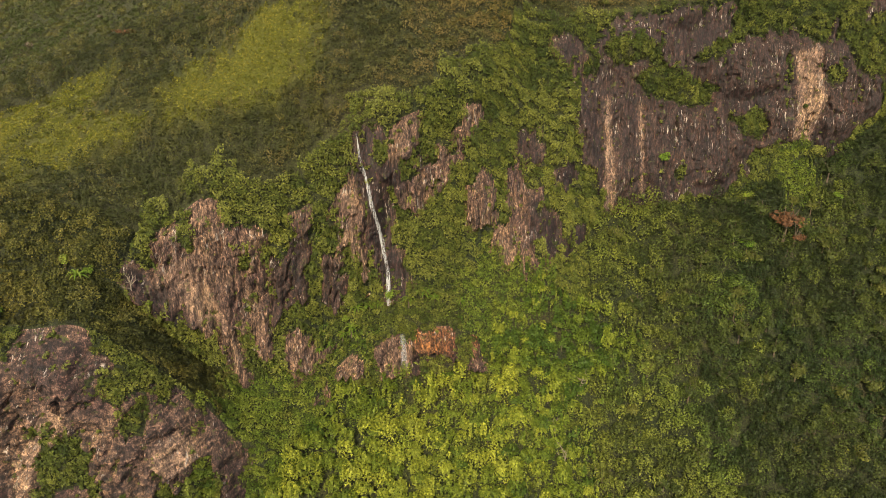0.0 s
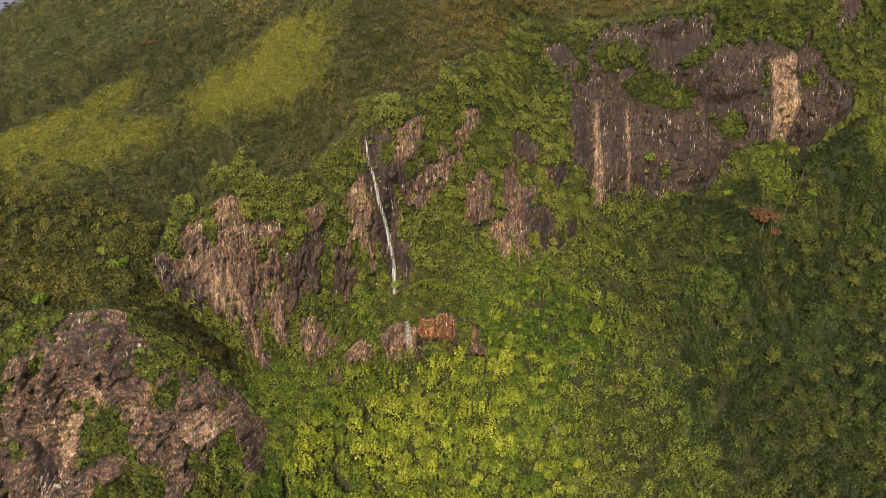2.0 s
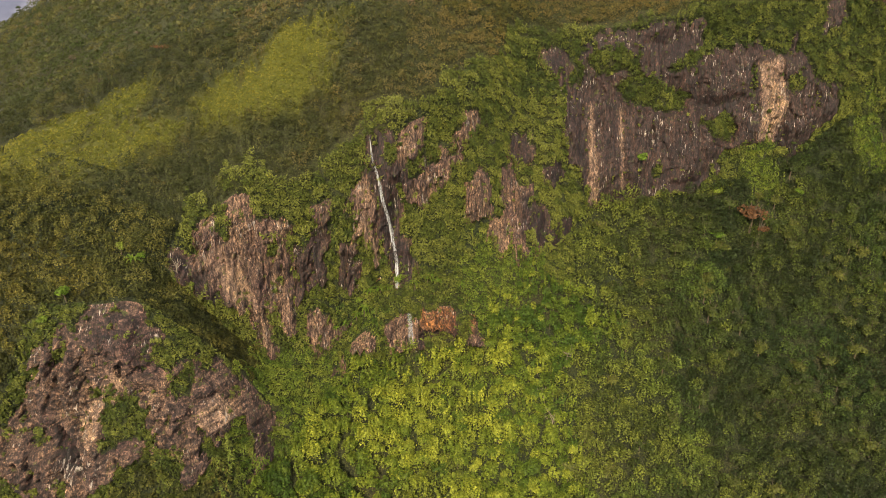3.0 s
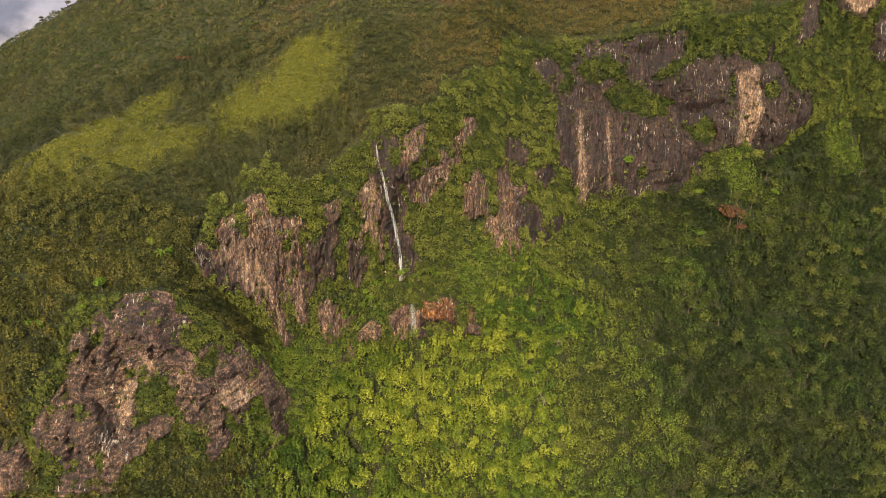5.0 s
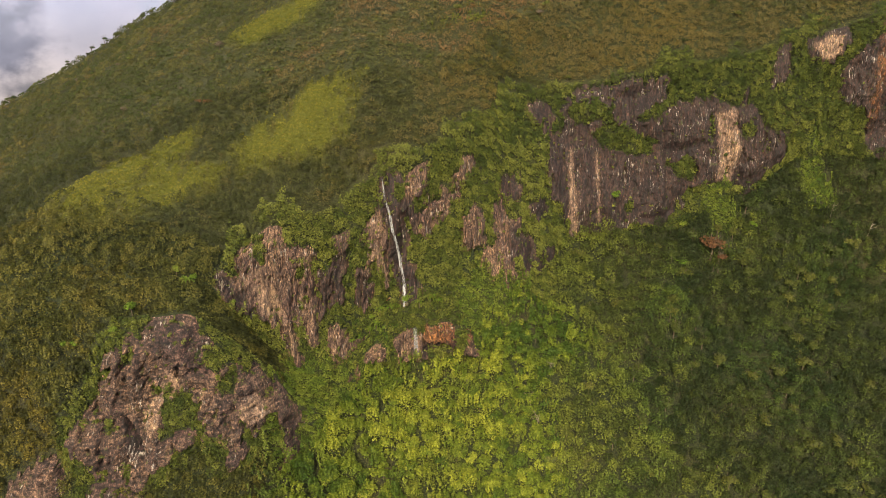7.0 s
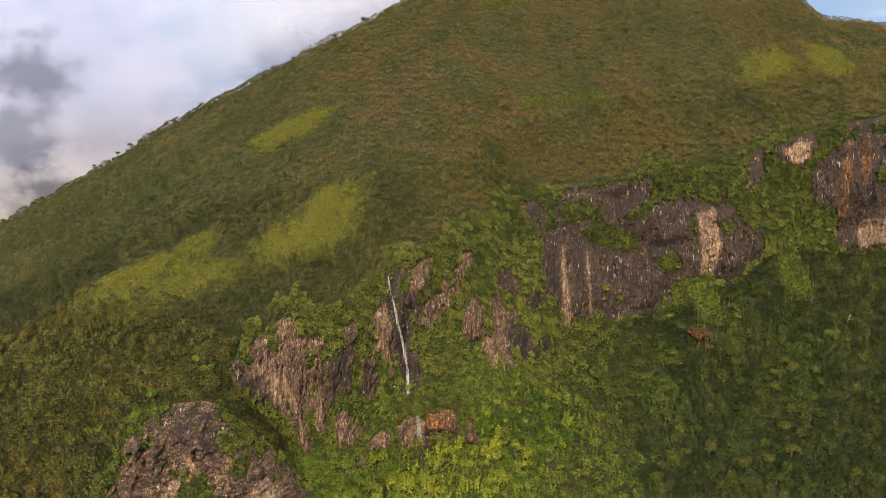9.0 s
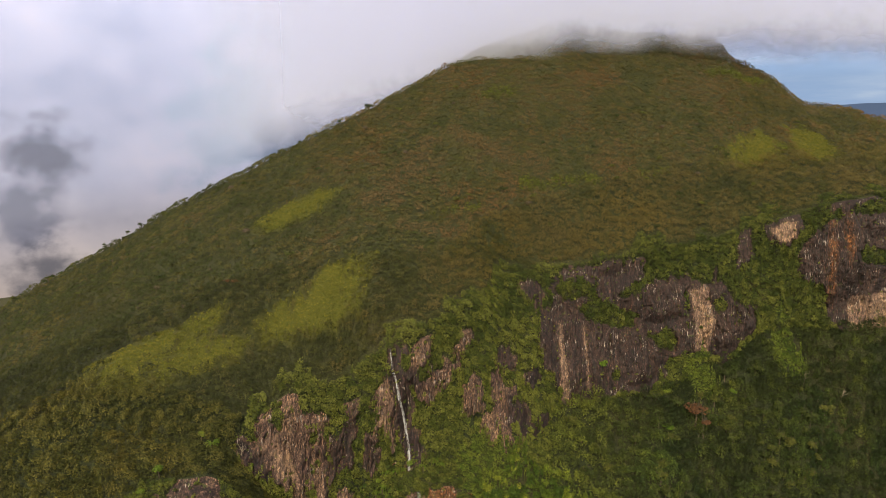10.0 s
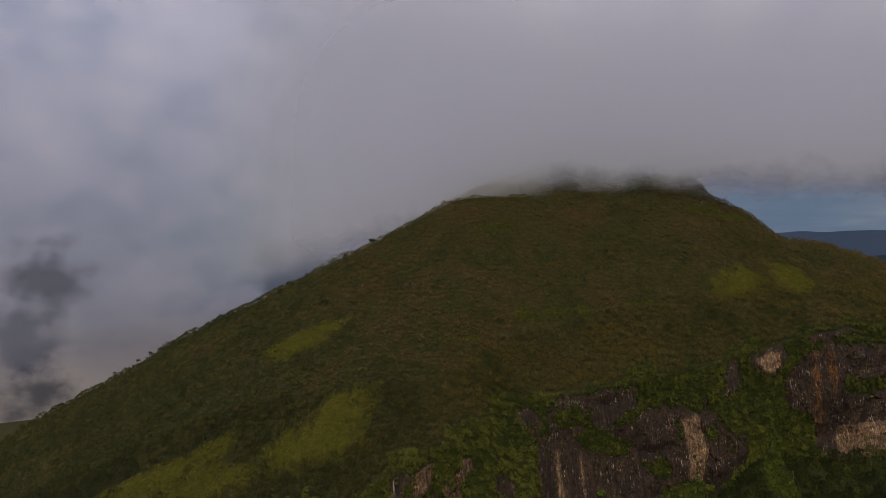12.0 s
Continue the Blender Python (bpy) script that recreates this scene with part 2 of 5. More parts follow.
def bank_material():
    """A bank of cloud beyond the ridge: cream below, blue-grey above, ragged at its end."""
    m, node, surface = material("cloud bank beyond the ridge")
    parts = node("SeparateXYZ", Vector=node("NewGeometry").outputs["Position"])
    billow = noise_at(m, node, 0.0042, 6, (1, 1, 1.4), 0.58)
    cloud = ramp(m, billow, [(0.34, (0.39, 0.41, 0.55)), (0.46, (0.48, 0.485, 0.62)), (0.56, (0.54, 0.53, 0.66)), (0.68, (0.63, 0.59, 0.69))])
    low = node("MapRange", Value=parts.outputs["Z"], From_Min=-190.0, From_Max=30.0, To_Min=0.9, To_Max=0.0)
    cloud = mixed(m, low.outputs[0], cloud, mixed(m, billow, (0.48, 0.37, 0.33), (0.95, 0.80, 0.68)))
    # gaps through which the dim land beyond shows, and one wide painted blue haze
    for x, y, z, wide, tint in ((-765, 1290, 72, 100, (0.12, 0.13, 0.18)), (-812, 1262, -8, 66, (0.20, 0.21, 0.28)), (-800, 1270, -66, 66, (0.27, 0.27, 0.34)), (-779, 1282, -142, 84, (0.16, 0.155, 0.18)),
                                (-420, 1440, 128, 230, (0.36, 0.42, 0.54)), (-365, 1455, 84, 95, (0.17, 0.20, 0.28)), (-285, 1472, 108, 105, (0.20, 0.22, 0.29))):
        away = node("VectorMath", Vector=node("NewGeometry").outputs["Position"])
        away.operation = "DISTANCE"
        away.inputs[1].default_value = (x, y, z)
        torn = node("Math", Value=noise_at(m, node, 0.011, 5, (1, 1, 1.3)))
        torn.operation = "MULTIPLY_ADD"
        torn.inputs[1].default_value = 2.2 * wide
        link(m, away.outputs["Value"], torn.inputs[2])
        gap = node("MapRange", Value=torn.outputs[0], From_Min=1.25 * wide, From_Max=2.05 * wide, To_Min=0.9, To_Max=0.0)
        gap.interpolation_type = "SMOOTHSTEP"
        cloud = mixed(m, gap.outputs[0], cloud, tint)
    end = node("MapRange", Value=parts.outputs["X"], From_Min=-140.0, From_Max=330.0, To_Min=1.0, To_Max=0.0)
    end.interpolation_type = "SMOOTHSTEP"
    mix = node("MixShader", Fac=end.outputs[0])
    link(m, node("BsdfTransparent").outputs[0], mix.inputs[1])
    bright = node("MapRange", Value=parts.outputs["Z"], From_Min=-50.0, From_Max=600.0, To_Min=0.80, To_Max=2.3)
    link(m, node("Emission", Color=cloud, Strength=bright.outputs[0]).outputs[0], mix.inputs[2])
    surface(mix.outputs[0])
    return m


# far land that glows: its daylight and blue haze are in the emission colour
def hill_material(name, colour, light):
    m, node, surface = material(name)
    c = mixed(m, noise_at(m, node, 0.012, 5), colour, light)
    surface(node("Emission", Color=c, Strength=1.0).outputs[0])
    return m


ROCK, SOIL, WATER, THIN_WATER = rock_material(), soil_material(), water_material("white falling water", 0.52), water_material("thin sheet of water", 0.26)
GREEN_GROVE = ((0.056, 0.096, 0.015), (0.142, 0.182, 0.022), (0.270, 0.295, 0.037))
GREEN_WOOD = ((0.028, 0.040, 0.012), (0.068, 0.086, 0.020), (0.150, 0.172, 0.031))
LEAF_GROVE = leaf_material("yellow-green broad leaves", *GREEN_GROVE, True)
LEAF_GROVE_COVER = leaf_material("yellow-green grove leaves", *GREEN_GROVE)
LEAF_TREE = leaf_material("deep green forest leaves", (0.032, 0.048, 0.011), (0.064, 0.080, 0.017), (0.112, 0.118, 0.024), True)
LEAF_WOOD = leaf_material("mixed green forest leaves", *GREEN_WOOD, size=0.025, tint=(0.82, 1.0, 0.95), calm=0.0)
LEAF_WEST = leaf_material("olive forest leaves", (0.036, 0.041, 0.012), (0.078, 0.082, 0.020), (0.140, 0.132, 0.033), size=0.03, tint=(1.1, 0.95, 0.8), calm=0.0)
LEAF_CLIMB = leaf_material("bright green creeper leaves", (0.062, 0.104, 0.018), (0.115, 0.160, 0.024), (0.18, 0.215, 0.035))
LEAF_CLIFF = leaf_material("cliff bush leaves", (0.042, 0.060, 0.013), (0.088, 0.106, 0.020), (0.150, 0.162, 0.033))
LEAF_BRUSH = leaf_material("dark shrub leaves", (0.040, 0.047, 0.015), (0.090, 0.092, 0.027), (0.158, 0.124, 0.043), size=0.02, tint=(1.12, 1.06, 0.85), calm=1.1)
LEAF_HEATH = leaf_material("brown-green heath leaves", (0.058, 0.070, 0.020), (0.120, 0.115, 0.034), (0.175, 0.116, 0.052), size=0.018, tint=(1.12, 0.96, 0.88), calm=1.3)
LEAF_FERN = leaf_material("bright green fern leaves", (0.078, 0.100, 0.016), (0.118, 0.142, 0.020), (0.165, 0.175, 0.03))
LEAF_GRASS = leaf_material("yellow-green meadow leaves", (0.105, 0.118, 0.016), (0.165, 0.165, 0.022), (0.235, 0.22, 0.036))
LEAF_FRESH = leaf_material("fresh light green leaves", (0.10, 0.17, 0.015), (0.13, 0.20, 0.02), (0.18, 0.22, 0.03), True)
LEAF_SCRUB = leaf_material("olive scrub leaves", (0.050, 0.066, 0.016), (0.080, 0.096, 0.020), (0.125, 0.135, 0.028), True)
LEAF_RUST = leaf_material("withered brown leaves", (0.12, 0.06, 0.03), (0.17, 0.085, 0.04), (0.22, 0.12, 0.06), True)
BARK = bark_material("brown bark", (0.06, 0.045, 0.03), (0.16, 0.12, 0.085))
BARE = bark_material("bleached dead wood", (0.13, 0.105, 0.08), (0.30, 0.25, 0.19))


# ---- the shape of the mountain ----
def lattice(ix, iy, iz, seed):
    h = (ix.astype(np.int64) * 374761393 + iy.astype(np.int64) * 668265263 + iz.astype(np.int64) * 2147483647 + seed * 1274126177) & 0xFFFFFFFF
    h = ((h ^ (h >> 13)) * 1274126177) & 0xFFFFFFFF
    h = ((h ^ (h >> 15)) * 2246822519) & 0xFFFFFFFF
    return ((h ^ (h >> 16)) & 0xFFFFFF) / 0xFFFFFF


def grain(x, y, z, seed=0):
    """Smooth value noise, -1 to 1."""
    x, y, z = np.broadcast_arrays(np.asarray(x, float), np.asarray(y, float), np.asarray(z, float))
    ix, iy, iz = np.floor(x), np.floor(y), np.floor(z)
    fx, fy, fz = x - ix, y - iy, z - iz
    fx, fy, fz = (f * f * (3 - 2 * f) for f in (fx, fy, fz))
    out = np.zeros_like(x)
    for dx in (0, 1):
        for dy in (0, 1):
            for dz in (0, 1):
                w = (fx if dx else 1 - fx) * (fy if dy else 1 - fy) * (fz if dz else 1 - fz)
                out += w * lattice(ix + dx, iy + dy, iz + dz, seed)
    return out * 2 - 1


def fbm(x, y, z, seed=0, octaves=4):
    out, size, total = 0, 1.0, 0
    for n in range(octaves):
        out = out + size * grain(x * 2 ** n, y * 2 ** n, z * 2 ** n, seed + n)
        total += size
        size *= 0.5
    return out / total * 1.5


def line(rows, soft=4.0):
    """A smooth line across the mountain: x to y and z."""
    fine = np.arange(-420.0, 461.0, 1.0)
    kernel = np.exp(-0.5 * (np.arange(-20, 21) / soft) ** 2)
    kernel /= kernel.sum()
    xs = [r[0] for r in rows]
    both = []
    for n in (1, 2):
        v = np.interp(fine, xs, [r[n] for r in rows])
        v = np.convolve(np.pad(v, 20, mode="edge"), kernel, "valid")
        both.append(v)
    return lambda x: (np.interp(x, fine, both[0]), np.interp(x, fine, both[1]))


# each line of the plan: x, y, z
LOW = line([(-300, 40, -50), (-140, 52, -42), (-85, 55, -48), (-40, 80, -58), (20, 85, -62), (120, 85, -66), (300, 90, -68)], 15)
FOOT = line([(-300, 85, -20), (-140, 92, -4), (-105, 96, 0), (-85, 100, 3), (-66, 104, 3), (-58, 112, -2), (-50, 124, -10), (-42, 140, -4),
             (-37, 154, 1), (-25, 159, 6), (5, 164, 8), (22, 163, 3), (60, 178, 2), (120, 198, 0), (200, 215, -8), (300, 230, -20)], 2.5)
LEDGE = line([(-300, 135, 5), (-180, 138, 32), (-130, 140, 52), (-105, 127, 46), (-88, 125, 47), (-80, 126, 49), (-70, 128, 40), (-60, 131, 26), (-51, 134, 7),
              (-44, 146, 2), (-37, 159, 8), (-25, 162, 20), (-12, 163, 22), (4, 167, 20), (12, 168, 12), (24, 169, 9), (60, 195, 14), (120, 213, 12), (200, 232, 18), (300, 250, 15)], 2.0)
BENCH = line([(-300, 145, 8), (-180, 146, 36), (-130, 146, 57), (-105, 138, 53), (-88, 138, 53), (-80, 139, 52), (-72, 142, 41), (-62, 146, 22), (-52, 148, 11),
              (-44, 152, 8), (-37, 161, 12), (-25, 167, 25), (-12, 168, 27), (4, 173, 27), (15, 177, 29), (24, 178, 27), (36, 196, 27), (46, 213, 33), (80, 224, 33),
              (100, 227, 33), (110, 232, 42), (130, 237, 47), (146, 245, 57), (166, 250, 58), (185, 252, 56), (230, 262, 55), (300, 290, 50)], 2.5)
TOP = line([(-300, 170, 10), (-180, 168, 43), (-130, 164, 68), (-105, 156, 64), (-88, 154, 61), (-74, 152, 55), (-68, 155, 58), (-62, 159, 63), (-50, 164, 62), (-38, 170, 64),
            (-25, 176, 74), (-16, 180, 76), (0, 192, 82), (10, 203, 88), (22, 226, 89), (40, 233, 91), (80, 243, 95), (120, 252, 100), (146, 259, 106),
            (185, 262, 118), (230, 275, 120), (300, 310, 115)], 2.5)
MID = line([(-300, 205, 0), (-240, 205, 26), (-180, 208, 57), (-130, 212, 78), (-96, 213, 91), (-60, 212, 97), (-36, 212, 102), (-7, 214, 100), (15, 245, 114), (45, 262, 119),
            (80, 282, 126), (120, 292, 132), (175, 320, 138), (230, 338, 141), (300, 355, 132)], 8)
CREST = line([(-400, 265, -35), (-300, 275, 20), (-245, 280, 56), (-170, 320, 103), (-118, 325, 129), (-70, 340, 152), (-25, 370, 176), (15, 400, 199), (75, 440, 220), (183, 430, 209),
              (187, 427, 198), (193, 424, 192), (206, 416, 187), (216, 410, 181), (224, 404, 172), (231, 402, 164), (245, 400, 164), (258, 400, 164), (270, 400, 160), (305, 400, 148), (400, 420, 105)], 4)
STRETCHES = [("low", LOW, FOOT, 62), ("scarp", FOOT, LEDGE, 44), ("shelf", LEDGE, BENCH, 14), ("cliff", BENCH, TOP, 76), ("brow", TOP, MID, 34), ("slope", MID, CREST, 70)]


def spread(start, end, first, grow):
    out, at, step = [], start, first
    while abs(at - start) < abs(end - start):
        step *= grow
        at += step if end > start else -step
        out.append(at)
    return out


columns = np.array(sorted(set(np.round(np.concatenate([np.arange(-118, 205, 0.75), np.arange(-330, -118, 2.6), np.arange(207, 335, 2.6), spread(335, 4400, 4, 1.2), spread(-332, -4400, 4, 1.2)]), 2))))


def sheet(columns):
    """Rows of the land from the valley in front to far behind the crest: y, z, how rocky-steep the stretch is, and its name."""
    inner = np.clip(columns, -400, 420)
    side = np.clip((np.abs(columns - 10) - 330) / 500, 0, 1)
    rows = []
    ly, lz = LOW(inner)
    for k in np.array(spread(0, 4300, 5, 1.25))[::-1]:
        rows.append((ly - k, np.maximum(lz - 0.62 * k, -190.0), "valley", 0.0))
    for name, a, b, count in STRETCHES:
        (ay, az), (by, bz) = a(inner), b(inner)
        for n in range(count):
            f = n / count
            rows.append((ay + (by - ay) * f, az + (bz - az) * f, name, min(1.0, 5 * f, 5 * (1 - f)) if name in ("scarp", "cliff") else 0.0))
    cy, cz = CREST(inner)
    for k in [0, *spread(0, 4200, 5, 1.18)]:
        rows.append((cy + k, np.maximum(cz - 0.10 * k - 0.0035 * min(k, 330) ** 2 * 0.6, -190.0), "back", 0.0))
    y = np.array([r[0] for r in rows])
    z = np.array([r[1] for r in rows])
    rough = np.array([np.full(len(columns), r[3]) for r in rows])
    x = np.broadcast_to(columns, y.shape).copy()
    z = z * (1 - side ** 0.7) + -190.0 * side ** 0.7
    names = [r[2] for r in rows]
    # relief: rolling ground, gullies, and crags on the steep stretches
    near = (np.abs(x) < 420) & (y > -60) & (y < 700)
    roll = 2.2 * fbm(x / 46, y / 46, 0.3, 5, 3) + 0.5 * fbm(x / 9, y / 9, 0.7, 9, 2)
    z = z + np.where(near, roll * (1 - 0.6 * rough), 0)
    ridge = 1 - np.abs(grain(x / 7.5 + 0.4 * grain(x / 11, z / 9, 2, 3), z / 34, y / 60, 21))
    column = 1 - np.abs(grain(x / 2.7, z / 17, 1.5, 23))
    block = np.round(3 * grain(x / 3.4, z / 4.6, 4.5, 29)) / 3
    terrace = np.round(2.5 * grain(x / 30, z / 9, 6.5, 33) + 0.8 * grain(x / 6, z / 5, 2.5, 35)) / 2.5
    low_side = np.array([1.0 if r[2] == "scarp" else 0.0 for r in rows])[:, None]
    crag = 3.4 * fbm(x / 17, z / 22, 0, 17, 3) + 3.6 * (ridge - 0.6) + (2.0 - 0.6 * low_side) * (column - 0.5) + (0.4 + 0.3 * low_side) * block + (0.2 + 0.3 * low_side) * terrace + (0.4 + 0.4 * low_side) * fbm(x / 2.1, z / 2.6, y / 4, 31, 3)
    y = y - rough * crag
    z = z + rough * 0.5 * fbm(x / 3, z / 3, 7, 41, 2)
    return x, y, z, rough, names


gx, gy, gz, grough, gnames = sheet(columns)
stretch = np.array(gnames)


# ---- where rock, meadow and wood lie ----
def inside(a, b, rows, soft=0.0):
    """How far the places (a, b) lie inside the leaning ovals: over 0 is inside."""
    best = np.full(np.shape(a), -9.0)
    for ca, cb, ra, rb, lean in rows:
        da, db = a - ca - lean * (b - cb), b - cb
        best = np.maximum(best, 1 - np.sqrt((da / ra) ** 2 + (db / rb) ** 2))
    return best


def along(a, b, rows, soft=1.8):
    """The same for ribs: two ends and a half width in metres."""
    best = np.full(np.shape(a), -9.0)
    for a1, b1, a2, b2, r in rows:
        la, lb = a2 - a1, b2 - b1
        f = np.clip(((a - a1) * la + (b - b1) * lb) / max(la * la + lb * lb, 1e-6), 0, 1)
        best = np.maximum(best, (r - np.hypot(a - a1 - f * la, b - b1 - f * lb)) / soft)
    return np.minimum(best, 0.8)


def outline(a, b, corners):
    """How many metres the places (a, b) lie inside a closed outline; under 0 is outside."""
    a, b = np.asarray(a, float), np.asarray(b, float)
    far, within_it = np.full(a.shape, 1e9), np.zeros(a.shape, bool)
    for (a1, b1), (a2, b2) in zip(corners, corners[1:] + corners[:1]):
        la, lb = a2 - a1, b2 - b1
        f = np.clip(((a - a1) * la + (b - b1) * lb) / max(la * la + lb * lb, 1e-6), 0, 1)
        far = np.minimum(far, np.hypot(a - a1 - f * la, b - b1 - f * lb))
        if lb:
            within_it ^= ((b1 > b) != (b2 > b)) & (a < a1 + (b - b1) * la / lb)
    return np.where(within_it, far, -far)


def outlines(a, b, many):
    best = np.full(np.shape(a), -1e9)
    for corners in many:
        best = np.maximum(best, outline(a, b, corners))
    return best


# bare rock, each face by its outline on the wall: x, z
SUNLIT = [(-72, 50), (-73, 55), (-73, 60), (-70, 62), (-68, 61), (-66, 64), (-63, 62), (-59, 62), (-56, 56), (-55, 54), (-54, 56), (-48, 52), (-48, 38), (-48, 20), (-50, 19), (-52, 25),
          (-54, 29), (-54, 25), (-52, 14), (-54, 14), (-57, 19), (-59, 25), (-61, 30), (-63, 34), (-67, 39), (-69, 45)]
DARK_RIBS = [(-48, 51), (-43, 49), (-42, 55), (-37, 57), (-36, 53), (-37, 49), (-36, 44), (-39, 41), (-39, 30), (-44, 31), (-45, 29), (-48, 26)]
GULLY = [(-77, 52), (-72, 48), (-68, 44), (-66, 38), (-63, 34), (-68, 34), (-71, 39), (-73, 45), (-76, 48)]
FALL_RIB = [(-32, 58), (-27, 61), (-25, 56), (-23, 53), (-25, 47), (-24, 41), (-23, 35), (-24, 29), (-26, 35), (-27, 40), (-30, 43), (-32, 51)]
CHANNEL = [(-27, 74), (-25, 76), (-19, 73), (-18, 67), (-14, 64), (-15, 58), (-18, 57), (-17, 51), (-17, 45), (-15, 40), (-13, 34), (-14, 27), (-20, 26), (-21, 33), (-22, 41), (-24, 46), (-24, 56), (-27, 63), (-26, 69)]
MOSSY = [(-35, 43), (-32, 41), (-29, 33), (-32, 25), (-36, 30)]
OUTCROPS = [[(-18, 72), (-15, 74), (-12, 75), (-10, 78), (-8, 75), (-10, 71), (-11, 65), (-16, 64)],
            [(-12, 63), (-5, 66), (-2, 68), (2, 72), (1, 76), (6, 76), (8, 72), (4, 68), (3, 66), (-3, 64), (-8, 63)],
            [(-16, 61), (-12, 60), (-8, 62), (-2, 64), (1, 62), (-1, 59), (-4, 53), (-8, 52), (-9, 49), (-13, 52), (-16, 56)]]
EAST_RIBS = [[(2, 53), (7, 58), (11, 53), (10, 45), (6, 45), (3, 44)],
             [(13, 56), (17, 56), (20, 50), (19, 43), (21, 37), (25, 30), (28, 23), (22, 24), (18, 31), (17, 34), (14, 32), (12, 35), (10, 39), (12, 41), (15, 45), (13, 50)]]
BLACK_RIBS = [[(20, 49), (24, 49), (25, 44), (30, 40), (31, 32), (28, 30), (25, 34), (20, 38)], [(17, 67), (23, 63), (25, 59), (22, 55), (17, 59)], [(33, 36), (39, 35), (40, 27), (36, 24), (32, 28)], [(29, 53), (33, 55), (36, 49), (34, 46), (29, 50)]]
LOW_STEP = [[(-44, 23), (-41, 24), (-36, 16), (-26, 16), (-25, 13), (-29, 10), (-34, 9), (-35, 5), (-37, 6), (-42, 10), (-45, 17)], [(-21, 17), (-16, 21), (-12, 16), (-11, 10), (-20, 9)]]
OCHRE = [[(-12, 26), (-10, 27), (-9, 20), (-7, 23), (-5, 28), (-1, 28), (-1, 22), (1, 19), (-1, 16), (-4, 15), (-6, 13), (-11, 13), (-12, 18)], [(3, 21), (7, 19), (7, 11), (4, 12)]]
BIG_WALL = [(27, 88), (36, 87), (42, 82), (46, 90), (52, 93), (60, 91), (69, 95), (77, 93), (88, 95), (92, 89), (87, 82), (99, 85), (109, 84), (120, 82), (123, 90), (127, 81), (131, 74), (138, 71), (145, 70),
            (143, 64), (142, 57), (135, 52), (129, 46), (127, 39), (123, 45), (120, 50), (112, 51), (102, 49), (100, 47), (98, 42), (95, 39), (90, 35), (88, 32), (76, 36), (65, 31), (54, 31), (46, 33), (46, 39), (42, 49),
            (38, 52), (36, 61), (36, 74), (34, 76), (28, 82)]
WALL_GREEN = [[(46, 83), (50, 86), (58, 86), (64, 82), (66, 76), (58, 79), (53, 76), (48, 78)], [(56, 73), (65, 77), (74, 72), (85, 69), (84, 64), (78, 62), (70, 65), (60, 68)], [(76, 78), (84, 83), (93, 86), (93, 82), (85, 79), (78, 76)],
              [(90, 59), (99, 62), (104, 57), (102, 51), (94, 55)], [(39, 77), (42, 82), (45, 78), (42, 74)], [(120, 73), (125, 76), (127, 71), (124, 68)], [(70, 44), (73, 46), (75, 42), (72, 40)]]
FAR_ROCK = [[(150, 107), (160, 112), (168, 114), (167, 103), (161, 96), (153, 99)], [(137, 112), (144, 112), (143, 90), (135, 88)], [(180, 122), (198, 126), (212, 124), (209, 118), (192, 114), (176, 114)],
            [(180, 107), (195, 112), (232, 111), (232, 55), (192, 54), (186, 55), (182, 63), (182, 77), (169, 81), (167, 94), (172, 100)]]
FAR_GREEN = [[(196, 95), (232, 94), (232, 86), (198, 88)]]
SPUR_WEST = [(-84, 49), (-80, 50), (-78, 46), (-77, 41), (-75, 40), (-73, 34), (-73, 29), (-75, 26), (-75, 21), (-73, 16), (-80, 14), (-84, 11), (-88, 8), (-90, 4), (-93, -1), (-106, 0), (-105, 8), (-109, 12),
             (-112, 17), (-111, 20), (-108, 23), (-105, 28), (-103, 31), (-104, 36), (-97, 42), (-91, 44), (-88, 47)]
SPUR_EAST = [(-75, 31), (-70, 31), (-68, 33), (-67, 29), (-63, 26), (-63, 28), (-61, 24), (-60, 22), (-57, 21), (-56, 17), (-54, 15), (-54, 13), (-55, 12), (-52, 6), (-51, 0), (-55, 4), (-57, 12), (-59, 13), (-59, 11),
             (-61, 10), (-63, 14), (-65, 17), (-64, 12), (-63, 7), (-66, 6), (-68, 8), (-69, 12), (-72, 15), (-75, 15)]
SPUR_LOW = [[(-126, 8), (-117, 13), (-112, 6), (-113, 2), (-125, 0), (-131, 2)], [(-55, 4), (-53, 0), (-51, -5), (-54, -6)]]
SPUR_GREEN = [[(-86, 26), (-78, 27), (-75, 21), (-76, 16), (-82, 17), (-86, 16), (-86, 21)], [(-98, 39), (-95, 39), (-94, 36), (-98, 33)], [(-72, 30), (-68, 29), (-66, 24), (-71, 25)]]
CLIFF_GREEN = [[(-67, 58), (-64, 58), (-63, 51), (-66, 52)], [(-58, 60), (-54, 60), (-55, 54), (-57, 55)], [(-47, 50), (-43, 47), (-45, 42), (-48, 44)], [(-37, 50), (-34, 48), (-36, 41), (-38, 44)], [(-21, 70), (-18, 70), (-18, 65), (-21, 64)], [(-53, 48), (-51, 48), (-51, 43), (-53, 44)]]
